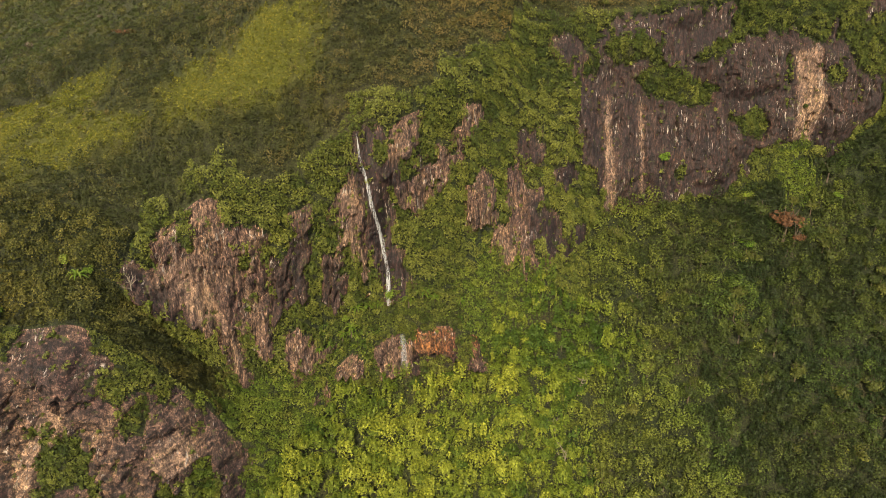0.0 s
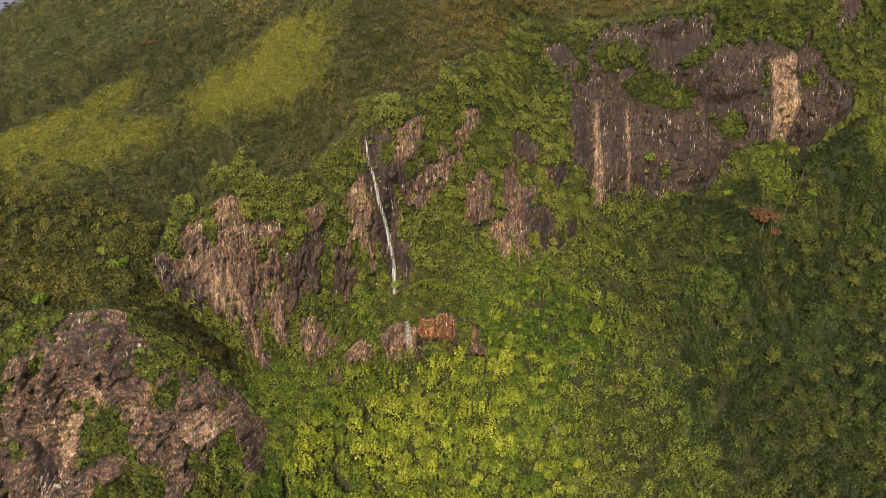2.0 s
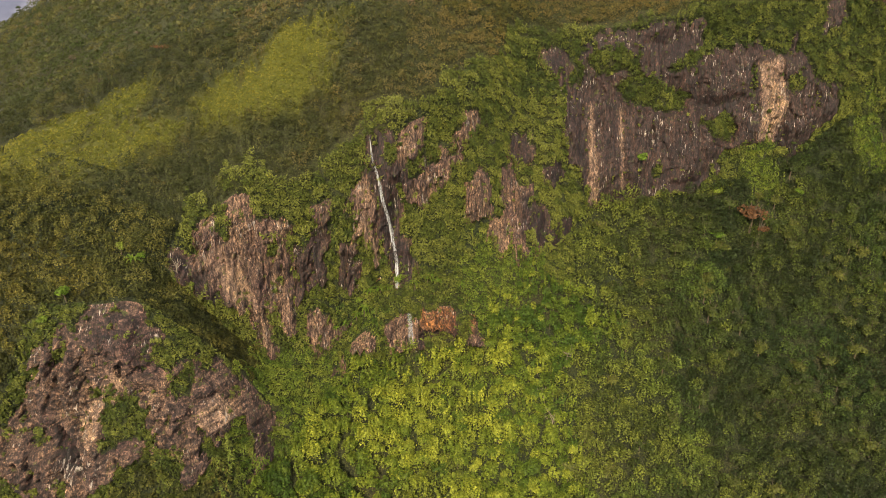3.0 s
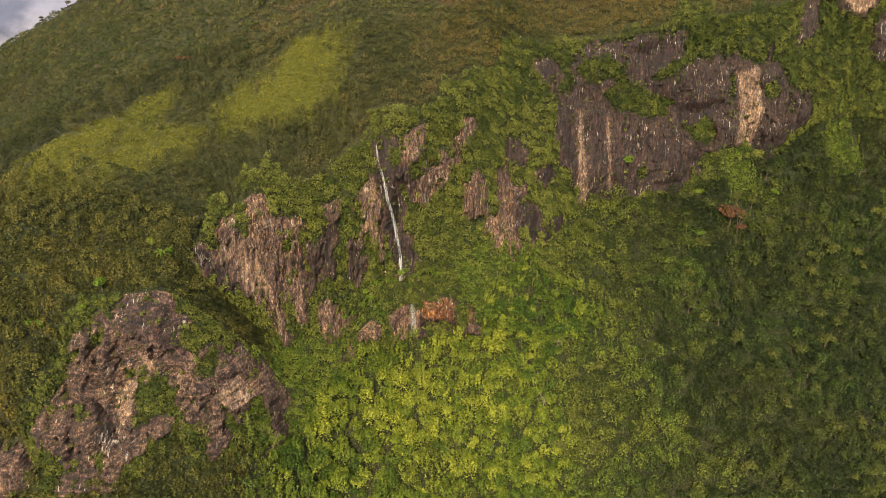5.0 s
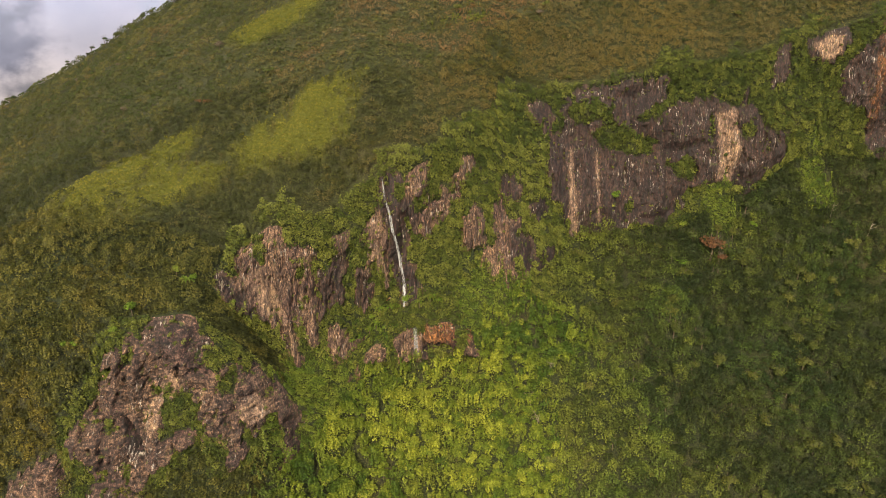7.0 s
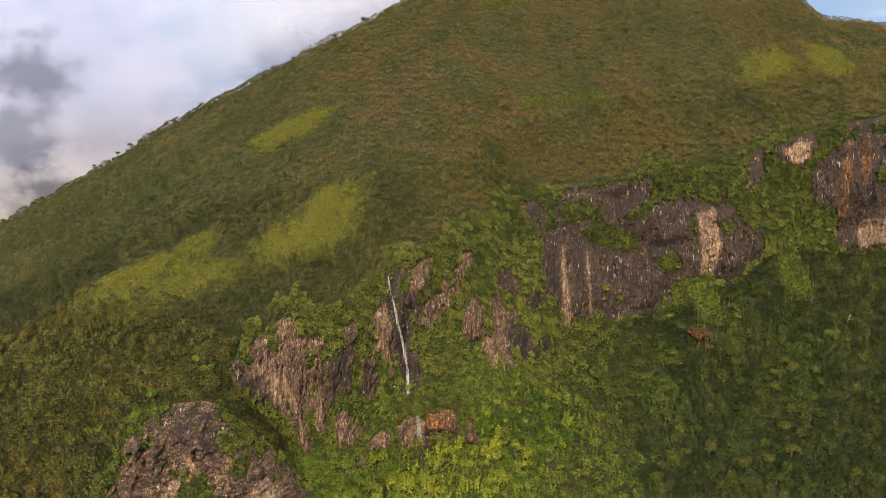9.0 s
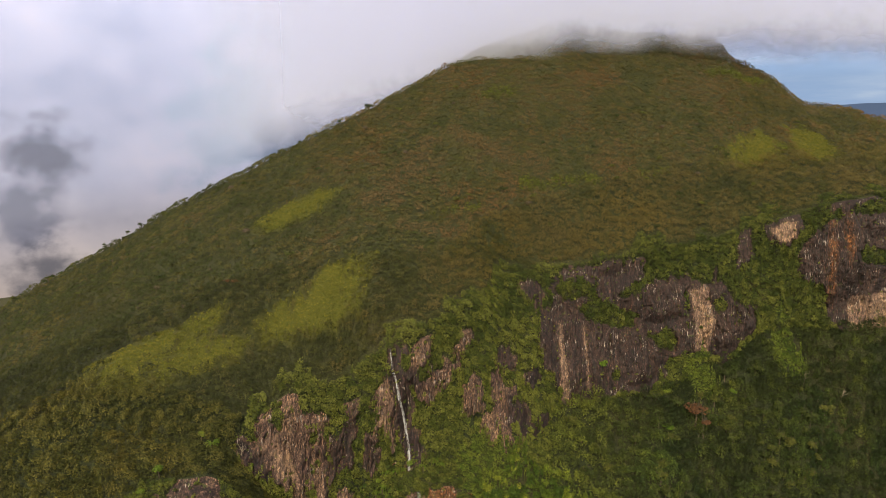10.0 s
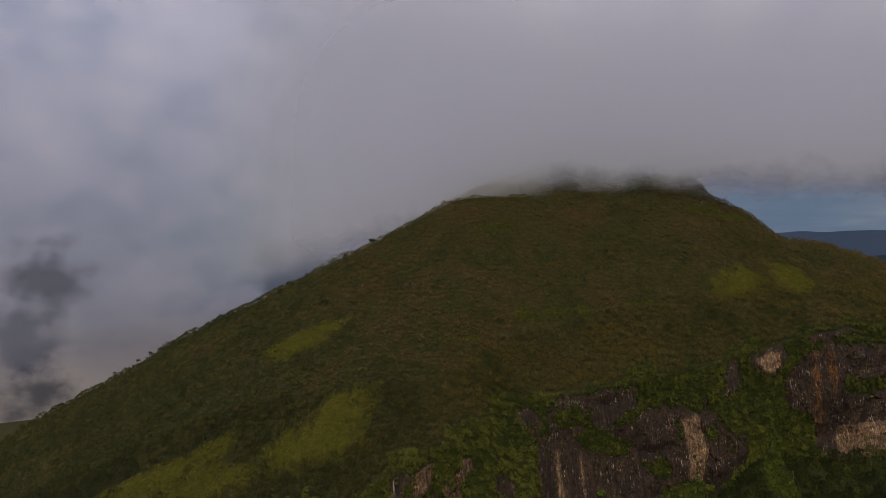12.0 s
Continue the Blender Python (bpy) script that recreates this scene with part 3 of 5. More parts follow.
# pale fresh breaks; SUN_FACE is sunlight on the cliff, painted as pale rock
WALL_SCAR = [(110, 79), (118, 82), (122, 65), (121, 60), (119, 50), (111, 52), (112, 61)]
WALL_STREAKS = [[(46, 69), (48, 69), (51, 34), (46, 34)], [(57.5, 66), (59.5, 66), (61, 38), (58.5, 38)]]
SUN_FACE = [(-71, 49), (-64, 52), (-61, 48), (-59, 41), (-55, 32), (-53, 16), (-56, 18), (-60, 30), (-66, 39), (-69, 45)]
SPUR_PALE = [[(-85, 35), (-82, 33), (-82, 27), (-85, 24), (-86, 20), (-90, 17), (-92, 22), (-89, 26), (-87, 30)], [(-66, 22), (-62, 22), (-58, 15), (-58, 13), (-62, 14), (-66, 18)]]
FAR_PALE = [[(194, 73), (232, 74), (232, 55), (192, 55)], [(153, 105), (160, 109), (166, 109), (164, 101), (158, 98)]]
CLEFT = [(-97, 23), (-93, 19), (-89, 12), (-94, 12), (-97, 19)]
STEP_FOOT = [(-12, 17), (-8, 16), (-4, 18), (0, 17), (0, 12), (-12, 11)]
OVERHANGS = [[(60, 91), (86, 92), (84, 84), (74, 80), (62, 84)], [(84, 68), (108, 70), (106, 62), (88, 60)], [(76, 40), (90, 42), (98, 50), (95, 40), (88, 34), (78, 36)]]


# grassy openings by their outline on the plan: x, y
MEADOWS = [[(-81, 186), (-74, 197), (-66, 201), (-59, 204), (-51, 209), (-43, 213), (-35, 215), (-37, 207), (-39, 201), (-41, 193), (-45, 186), (-49, 181), (-56, 179), (-63, 178), (-72, 179), (-80, 182)],
           [(-143, 176), (-135, 181), (-122, 184), (-112, 191), (-102, 195), (-96, 199), (-94, 192), (-98, 186), (-95, 179), (-89, 179), (-80, 184), (-77, 179), (-90, 169), (-98, 165), (-112, 161), (-118, 157), (-130, 155), (-141, 167)],
           [(-95, 254), (-86, 262), (-69, 268), (-56, 267), (-64, 254), (-79, 245), (-90, 246)], [(142, 302), (154, 320), (177, 338), (185, 331), (178, 312), (154, 301)], [(200, 351), (216, 348), (219, 321), (202, 311), (191, 318)]]
RUSTY = [(17, 245, 15, 6, 0), (-32, 254, 16, 5, 0), (77, 294, 11, 5, 0), (42, 290, 9, 4, 0), (81, 254, 12, 5, 0), (29, 245, 5, 9, 0), (-80, 262, 14, 5, 0), (120, 285, 12, 6, 0)]

# x, y of both ends, half width: fern patches and rusty strips of the upper slope
FERNS = [(34, 272, 72, 282, 5), (-10, 242, 12, 249, 3), (19, 347, 32, 351, 5), (150, 315, 190, 325, 4), (207, 353, 212, 319, 4), (163, 388, 203, 400, 5), (-92, 256, -60, 268, 4), (111, 289, 91, 287, 2)]
RUST_STRIPS = [(3, 247, 28, 259, 2.2), (28, 259, 58, 272, 1.6), (25, 250, 30, 241, 3), (-39, 250, -29, 252, 4), (0, 311, 27, 290, 6), (30, 291, 40, 295, 2.5), (80, 374, 100, 373, 6), (-30, 265, -12, 302, 6), (-22, 231, 3, 230, 5), (78, 249, 104, 264, 5)]
shreds = 0.5 * fbm(gx / 1.3, gz / 4.0, gy / 6, 53, 2)
edge = 0.42 * fbm(gx / 6, gz / 8, gy / 9, 51, 3)
fine_edge = 0.32 * fbm(gx / 2.4, gz / 2.4, gy / 3, 57, 2)
on_cliff = (stretch == "cliff")[:, None] & (grough > 0.0)
on_scarp = (stretch == "scarp")[:, None]
torn = np.abs(fbm(gx / 3.2, gz / 4.5, gy / 5, 95, 3))
fingers = fbm(gx / 1.7 + 0.12 * gz, gz / 11, gy / 30, 96, 3)
clumps = np.clip(fbm(gx / 3.4, gz / 3.0, gy / 6, 98, 3) - 0.30, 0, 1)


def bare(many, soft=1.7):
    return np.clip(outlines(gx, gz, many) / soft, -3, 0.8)


def bush(many):
    return 2.0 * np.clip(outlines(gx, gz, many) / 2.0 + 0.5 * fbm(gx / 2.6, gz / 2.6, gy / 4, 97, 3) + 0.4, 0, 0.9)


big_wall = bare([BIG_WALL], 2.2) + 0.1 - bush(WALL_GREEN) - 0.45 * torn + 0.45 * fingers + 0.3 * np.clip(2.0 * fbm(gx / 2.2, gz / 14, 3.0, 99, 3), -1, 0.2) - 0.3 * clumps
far_wall = bare(FAR_ROCK, 2.2) - bush(FAR_GREEN) + 0.2 - 0.8 * clumps + 0.6 * fingers - 0.3 * torn
ribs = bare([SUNLIT, DARK_RIBS, GULLY, FALL_RIB, CHANNEL, MOSSY, *OUTCROPS, *EAST_RIBS, *BLACK_RIBS, *LOW_STEP]) + 0.30 - 0.5 * torn + 0.85 * fingers - (1.7 + 1.6 * (gx > -14)) * clumps - bush(CLIFF_GREEN)
cliff_rock = np.maximum(np.maximum(ribs, big_wall), far_wall)
scarp_rock = np.maximum(np.maximum(bare(LOW_STEP) + 0.6 + 0.7 * fingers, bare(OCHRE) + 0.35 + 1.3 * fingers) - 0.4 * torn - 1.5 * clumps, bare([SPUR_WEST, SPUR_EAST, *SPUR_LOW]) + 0.4 - 0.5 * torn + 0.3 * fingers - 2.9 * np.clip(fbm(gx / 3.4, gz / 3.0, gy / 6, 94, 3) - 0.22, 0, 1) - bush(SPUR_GREEN))
rock = np.where(on_cliff, cliff_rock, np.where(on_scarp, scarp_rock, -1.0)) + 0.6 * edge + 1.1 * fine_edge + shreds
up = np.array([n - np.nonzero(stretch == s)[0][0] for n, s in enumerate(stretch)], float)
up /= np.array([(stretch == s).sum() - 1 for s in stretch])
fringe = 0.6 * np.clip((up[:, None] - 0.92 + 0.16 * fbm(gx / 5, gz / 8, 2.0, 67, 3)) / 0.14, 0, 1)
hem = np.clip((up[:, None] - 0.82 + 0.45 * fbm(gx / 2.4, gz / 8, 2.0, 69, 3)) / 0.14, 0, 1)
rock = rock - 1.0 * fringe * on_cliff - 0.9 * hem * on_scarp * (gx > -46)


def shade(many, soft, least=0.0, most=1.0):
    return np.clip(outlines(gx, gz, many) / soft + 0.5 + 0.5 * edge + 0.6 * fine_edge, least, most)


# pale breaks and streaks, plus the sunlit face put into the colour
scar_lit = np.clip(np.maximum(shade([WALL_SCAR, *SPUR_PALE, *FAR_PALE], 1.5), np.maximum(0.85 * shade([SUN_FACE, FALL_RIB], 4.0), 0.8 * shade(WALL_STREAKS, 1.2))), 0, 1)
stain = 0.85 * np.maximum(shade(OCHRE, 2.5) * np.clip((gz - 14) / 4, 0, 1), np.clip(1.3 * (inside(gx, gz, [(-24, 29, 6, 5, 0), (183, 92, 3, 24, 0), (192, 100, 2, 16, 0)]) + 1.6 * fine_edge), 0, 0.75)) * (on_scarp | on_cliff)
# wet channel and dark ribs; gully, cleft, step foot and overhangs get painted shade
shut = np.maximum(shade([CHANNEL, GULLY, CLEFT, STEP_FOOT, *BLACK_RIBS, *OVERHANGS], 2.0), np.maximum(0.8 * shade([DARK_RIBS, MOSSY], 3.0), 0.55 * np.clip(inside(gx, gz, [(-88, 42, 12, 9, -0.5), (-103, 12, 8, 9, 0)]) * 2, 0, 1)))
# rock darkened between x = 24 and 240
dark_east = np.clip(np.minimum((gx - 24) / 10, (240 - gx) / 10), 0, 0.92)
wet_shade = np.clip(np.maximum(np.maximum(shut, dark_east), 0.42 * on_scarp * np.clip((-50 - gx) / 3, 0, 1)), 0, 1) * (1 - 0.9 * scar_lit)
strata = np.clip((-50 - gx) / 4, 0, 1) * on_scarp * 0.75
meadow = np.clip(0.58 + np.clip(outlines(gx, gy, MEADOWS) / 6.0, -2, 0.5) + 0.5 * fbm(gx / 9, gy / 11, 5.0, 63, 4) + 0.4 * fbm(gx / 2.8, gy / 3.2, 2.0, 64, 2), 0, 1) * ((stretch == "brow") | (stretch == "slope") | (stretch == "cliff"))[:, None]
rock_side = rock > 0
# hollows under the overhangs, the gully and the cleft
hollow = np.clip(outlines(gx, gz, [*OVERHANGS, GULLY]) / 6.5, 0, 1) * on_cliff + np.clip(outlines(gx, gz, [STEP_FOOT, CLEFT]) / 1.6, 0, 1) * on_scarp
gy = gy + 3.4 * hollow

# ---- the land ----
def mesh_object(name, verts, quads, mat, values=None, parent=None, smooth=False):
    """One mesh from arrays of corners and four-cornered faces; values: numbers carried by the corners or the faces."""
    me = bpy.data.meshes.new(name)
    me.vertices.add(len(verts))
    me.vertices.foreach_set("co", np.asarray(verts, np.float32).ravel())
    me.loops.add(quads.size)
    me.loops.foreach_set("vertex_index", np.asarray(quads, np.int32).ravel())
    me.polygons.add(len(quads))
    me.polygons.foreach_set("loop_start", np.arange(0, quads.size, quads.shape[1], dtype=np.int32))
    for key, v in (values or {}).items():
        at = me.attributes.new(key, "FLOAT", "POINT" if len(v) == len(verts) else "FACE")
        at.data.foreach_set("value", np.asarray(v, np.float32))
    me.materials.append(mat)
    me.update(calc_edges=True)
    if smooth:
        me.shade_smooth()
    ob = new(name, me)
    ob.parent = parent
    return ob


def part(name, bm, mat, parent, label=""):
    me = bpy.data.meshes.new(name)
    bm.to_mesh(me)
    bm.free()
    me.materials.append(mat)
    ob = new(name, me)
    ob.parent = parent
    return tagged(ob, label)


rows_n, cols_n = gx.shape
number = np.arange(rows_n * cols_n).reshape(rows_n, cols_n)
cells = np.stack([number[:-1, :-1], number[:-1, 1:], number[1:, 1:], number[1:, :-1]], -1)
cell_rock = (rock_side[:-1, :-1].astype(int) + rock_side[1:, :-1] + rock_side[:-1, 1:] + rock_side[1:, 1:]) >= 2
cell_x = gx[:-1, :-1]
cell_stretch = stretch[:-1]
every = np.stack([gx, gy, gz], -1).reshape(-1, 3)


def piece_of_land(name, mask, mat, values):
    quads = cells[mask]
    used, packed = np.unique(quads, return_inverse=True)
    return mesh_object(name, every[used], packed.reshape(-1, 4), mat, {k: v.reshape(-1)[used] for k, v in values.items()}, smooth=mat is SOIL)


def domes(a, b, cell, seed):
    """The nearest of many rounded crowns: how far out on it a place lies, the way out, its size and its tone."""
    best = np.full(a.shape, 1e9)
    da, db, size, tone = (np.zeros_like(a) for _ in range(4))
    ia, ib = np.floor(a / cell), np.floor(b / cell)
    zero = np.zeros_like(ia)
    for oa in (-1, 0, 1):
        for ob in (-1, 0, 1):
            ja, jb = ia + oa, ib + ob
            ca = (ja + 0.1 + 0.8 * lattice(ja, jb, zero, seed)) * cell
            cb = (jb + 0.1 + 0.8 * lattice(ja, jb, zero, seed + 1)) * cell
            s = 0.55 + 0.6 * lattice(ja, jb, zero, seed + 2) ** 1.5
            far = np.hypot(a - ca, b - cb) / (s * cell)
            near = far < best
            best = np.where(near, far, best)
            da, db = np.where(near, (a - ca) / (s * cell), da), np.where(near, (b - cb) / (s * cell), db)
            size = np.where(near, s, size)
            tone = np.where(near, lattice(ja, jb, zero, seed + 3), tone)
    return best, da, db, size, tone


def facets(x, z, wide, tall, seed):
    """Broken rock faces: flat facets that stand out and tilt, with cracks between them."""
    far, da, db, size, tone = domes(x / wide, z / tall, 1.0, seed)
    tilt = np.sin(tone * 97.0), np.cos(tone * 57.0)
    return (tone - 0.3) + 0.55 * (tilt[0] * da + tilt[1] * db) - 0.5 * np.clip(far - 0.75, 0, 1)


def rock_face(name, mask, mat, fields, fold=3):
    """Rock on the land's steep cells, each cell split finer and broken into facets."""
    r, q = np.nonzero(mask)
    steps = np.arange(fold + 1) / fold
    u, v = np.meshgrid(steps, steps)

    def blend(f):
        return f[r, q][:, None, None] * ((1 - u) * (1 - v)) + f[r, q + 1][:, None, None] * (u * (1 - v)) + f[r + 1, q][:, None, None] * ((1 - u) * v) + f[r + 1, q + 1][:, None, None] * (u * v)
    x, y, z, w = blend(gx), blend(gy), blend(gz), blend(np.clip(grough, 0.25, 1))
    w = w * np.clip(blend(rock) / 0.42, 0.08, 1)
    wall = np.clip((x - 30) / 12, 0, 1)
    calm = 1 - 0.8 * np.exp(-((x + 19.5 + 0.15 * (z - 52)) / 2.2) ** 2)
    columns_ = 1.4 * facets(x + 0.05 * z, z, 3.4, 16.0, 101) + 1.1 * facets(x - 0.04 * z, z, 1.5, 9.0, 131) + 0.55 * facets(x, z, 0.8, 5.0, 141)
    rubble = 1.7 * facets(x + 0.6 * z, z, 9.0, 7.0, 191) + 1.9 * facets(x + 0.55 * z, z, 4.2, 4.6, 201) + 1.1 * facets(x + 0.4 * z, z, 1.6, 2.2, 231)
    spur_side = 1.0 if name in ("rock_spur", "rock_step") else 0.0
    break_up = (columns_ * (1.15 - 0.6 * wall) * (1 - spur_side) + rubble * spur_side + 0.50 * facets(x, z, 0.75, 1.2, 161)) * calm
    w = w * (0.3 + 0.7 * calm)
    bent = 0.35 * grain(x / 3.1, z / 6.0, 5.5, 183)
    upright = np.clip(1 - np.abs(grain(x / 2.3 + bent, z / 24, 2.2, 181)) / 0.15, 0, 1)
    slanting = np.clip(1 - np.abs(grain((x + 0.7 * z) / 3.0 + bent, (z - 0.4 * x) / 14, 2.2, 185)) / 0.17, 0, 1)
    break_up = break_up - 1.5 * (upright * (1 - spur_side) * (1 - 0.45 * wall) + slanting * spur_side) * calm
    y = y - 0.12 - w * np.clip(1.1 + break_up, 0.12, None)
    x = x + w * 0.35 * grain(x / 1.7, z / 2.1, 3.3, 171)
    z = z + w * 0.35 * grain(x / 1.5, z / 1.9, 7.3, 173)
    n = (fold + 1) ** 2
    base = np.arange(len(r))[:, None] * n
    at = np.arange(n).reshape(fold + 1, fold + 1)
    one = np.stack([at[:-1, :-1], at[:-1, 1:], at[1:, 1:], at[1:, :-1]], -1).reshape(-1, 4)
    quads = (base[:, None, :] + one[None]).reshape(-1, 4)
    verts = np.stack([x, y, z], -1).reshape(-1, 3)
    key = np.round(np.stack([blend(gx), blend(number.astype(float))], -1).reshape(-1, 2), 3)
    _, first, back = np.unique(key, axis=0, return_index=True, return_inverse=True)
    back = back.reshape(-1)
    return mesh_object(name, verts[first], back[quads], mat, {k: blend(f).reshape(-1)[first] for k, f in fields.items()})


ground = piece_of_land("ground", np.ones_like(cell_rock), SOIL, {"meadow": meadow, "heath": np.broadcast_to(np.select([stretch == "slope", stretch == "brow", stretch == "back"], [0.45, 0.3, 0.45], 0.0)[:, None], gx.shape).copy()})
tagged(ground, "steep green mountainside with dark undergrowth and meadow patches", "ground", kind="structure")
is_scarp = np.broadcast_to((cell_stretch == "scarp")[:, None], cell_rock.shape)
cz_ = gz[:-1, :-1]
FACES = [("rock_spur", is_scarp & (cell_x < -47), "weathered brown rock spur with pale scars and tufts"),
         ("rock_step", is_scarp & (cell_x >= -47), "low wet rock step below the waterfall, brown and ochre"),
         ("cliff", ~is_scarp & (cell_x < -47.5), "sunlit tan basalt cliff with a broad pale face"),
         ("cliff", ~is_scarp & (cell_x >= -47.5) & (cell_x < -31), "dark brown basalt cliff ribs with pale vertical streaks"),
         ("cliff", ~is_scarp & (cell_x >= -31) & (cell_x < -13), "dark wet rock channel behind the thin waterfall"),
         ("rock_outcrop", ~is_scarp & (cell_x >= -13) & (cell_x < 5), "slanting pinkish rock outcrop among green bushes"),
         ("rock_outcrop", ~is_scarp & (cell_x >= 5) & (cell_x < 30) & (cz_ < 57), "tapering pinkish rock rib with dark cracks"),
         ("rock_outcrop", ~is_scarp & (cell_x >= 5) & (cell_x < 30) & (cz_ >= 57), "small dark rock outcrop high in the bushes"),
         ("rock_outcrop", ~is_scarp & (cell_x >= 30) & (cell_x < 38), "small dark rock face above the forest"),
         ("cliff", ~is_scarp & (cell_x >= 38) & (cell_x < 146), "tall dark basalt cliff with pale streaks and scar"),
         ("cliff", ~is_scarp & (cell_x >= 146), "far dark cliff with ochre lower band")]
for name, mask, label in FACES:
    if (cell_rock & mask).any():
        tagged(rock_face(name, cell_rock & mask, ROCK, {"scar_lit": scar_lit, "wet_shade": wet_shade, "stain": stain, "strata": strata}), label, "cliff", kind="structure")

# ---- leaves ----
def leaf_corners(centre, face, size, rng, loose=0.42):
    """Three-cornered leaf sprays, facing roughly one way."""
    n = len(centre)
    face = face + rng.normal(0, loose, (n, 3))
    face /= np.linalg.norm(face, axis=1)[:, None]
    one = np.cross(face, rng.normal(0, 1, (n, 3)))
    one /= np.linalg.norm(one, axis=1)[:, None]
    two = np.cross(face, one)
    s = size * rng.uniform(0.65, 1.35, (n, 1))
    return np.stack([centre + one * s, centre - one * s * 0.6 + two * s * 0.75, centre - one * s * 0.55 - two * s * 0.7 - face * s * 0.3], 1)


def leaf_mesh(name, corners, mat, values=None, parent=None):
    return mesh_object(name, corners.reshape(-1, 3), np.arange(len(corners) * 3).reshape(-1, 3), mat, values, parent)


def crown_leaves(rng, leaves, size, flat=0.75, lobes=7, leaf=0.10, reach=0.62):
    """Leaf sprays over the upper sides of a few rounded lobes."""
    heart = np.column_stack([rng.normal(0, reach * 0.55, lobes), rng.normal(0, reach * 0.55, lobes), rng.uniform(0.25, 0.75, lobes) * flat])
    heart[0] = (0, 0, 0.6 * flat)
    radius = rng.uniform(0.34, 0.60, lobes)
    which = rng.choice(lobes, leaves, p=radius ** 2 / (radius ** 2).sum())
    way = rng.normal(0, 1, (leaves, 3))
    way[:, 2] = np.abs(way[:, 2]) * 1.1 - 0.3
    way /= np.linalg.norm(way, axis=1)[:, None]
    centre = heart[which] + way * radius[which, None] * np.array([1, 1, flat]) * rng.uniform(0.8, 1.06, (leaves, 1))
    return leaf_corners(centre * size, way + (0, 0, 0.3), leaf * size, rng)


grid = every.reshape(rows_n, cols_n, 3)


def scatter(mask, density, rng):
    """Places strewn evenly over the land where the mask holds: density for each square metre."""
    r, c = np.nonzero(mask)
    a, b, d = grid[r, c], grid[r, c + 1], grid[r + 1, c]
    area = np.linalg.norm(np.cross(b - a, d - a), axis=1)
    count = int(area.sum() * density)
    pick = rng.choice(len(r), count, p=area / area.sum())
    u, v = rng.uniform(0, 1, (2, count, 1))
    return a[pick] + (b - a)[pick] * u + (d - a)[pick] * v


def canopy(name, mask, label, category, mat, cell, tall, density, leaf, rng, lumps=0.5, out=(0, 0, 1), add=None, gap=0.98, vary=0.85, loose=0.30):
    """A closed cover of leaf sprays over the land, heaped into crowns with lumps on them."""
    p = scatter(mask, density, rng)
    along = p[:, 1] + p[:, 2]
    seed = len(name) * 7
    far, da, db, size, tone = domes(p[:, 0], along, cell, seed)
    far2, ea, eb, size2, tone2 = domes(p[:, 0], along, max(cell * 0.36, 0.9), seed + 40)
    keep = ((far < gap) & (far2 < 0.92)) | (rng.uniform(0, 1, len(p)) < 0.04)
    p, far, da, db, size, tone, far2, ea, eb, tone2 = (v[keep] for v in (p, far, da, db, size, tone, far2, ea, eb, tone2))
    rise = tall * size * (np.sqrt(np.clip(1.08 - far ** 2, 0.01, None)) + lumps * np.sqrt(np.clip(1.2 - far2 ** 2, 0.02, None)))
    rise = rise * (1 + 0.35 * fbm(p[:, 0] / 9, p[:, 1] / 9, 1.5, seed + 9, 2)) * (0.75 + 0.5 * tone)
    up = np.array(out, float) / np.linalg.norm(out)
    level = np.where(rng.uniform(0, 1, len(p)) < 0.22, rng.uniform(0.0, 0.9, len(p)), rng.uniform(0.75, 1.05, len(p)))
    centre = p + up * (rise * level)[:, None]
    wide = np.column_stack([da + 0.7 * ea, 0.7 * (db + 0.7 * eb), 0.7 * (db + 0.7 * eb)])
    face = up * 0.6 + wide * 1.15
    face /= np.linalg.norm(face, axis=1)[:, None]
    tone = np.clip(0.5 + vary * (tone - 0.5) + 0.28 * vary * (tone2 - 0.5) + 0.04 + (0.70 - 0.45 * vary) * fbm(p[:, 0] / 15, p[:, 1] / 15, 0.5, seed, 4) + (add(p) if add else 0), 0, 1)
    return tagged(leaf_mesh(name, leaf_corners(centre, face, leaf, rng, loose), mat, {"tone": tone}), label, category, kind="stuff")


def sow(mask, spacing, rng):
    """Places on the land where the mask holds, no two nearer than the spacing."""
    spots = scatter(mask, 2.5 / spacing ** 2, rng)
    taken, kept = {}, []
    keys = np.floor(spots / spacing).astype(int)
    for n, (p, key) in enumerate(zip(spots, keys)):
        near = (o for dx in (-1, 0, 1) for dy in (-1, 0, 1) for dz in (-1, 0, 1) for o in taken.get((key[0] + dx, key[1] + dy, key[2] + dz), ()))
        if all(((p - spots[o]) ** 2).sum() >= spacing ** 2 for o in near):
            taken.setdefault(tuple(key), []).append(n)
            kept.append(n)
    return spots[kept]


rng = np.random.default_rng(7)
cy_, cz_ = gy[:-1, :-1], gz[:-1, :-1]
green = ~cell_rock
# the stretch of the land that lies before the camera's way
fan = (np.abs(cell_x) < 0.63 * (cy_ + 112) + 14) & (cy_ > np.interp(cell_x, [-140, -60, -45, 60, 140], [84, 88, 112, 112, 100]))


def within(names, x0, x1, y0=-60.0, y1=700.0):
    return np.isin(cell_stretch, names)[:, None] & (cell_x > x0) & (cell_x < x1) & (cy_ > y0) & (cy_ < y1) & fan


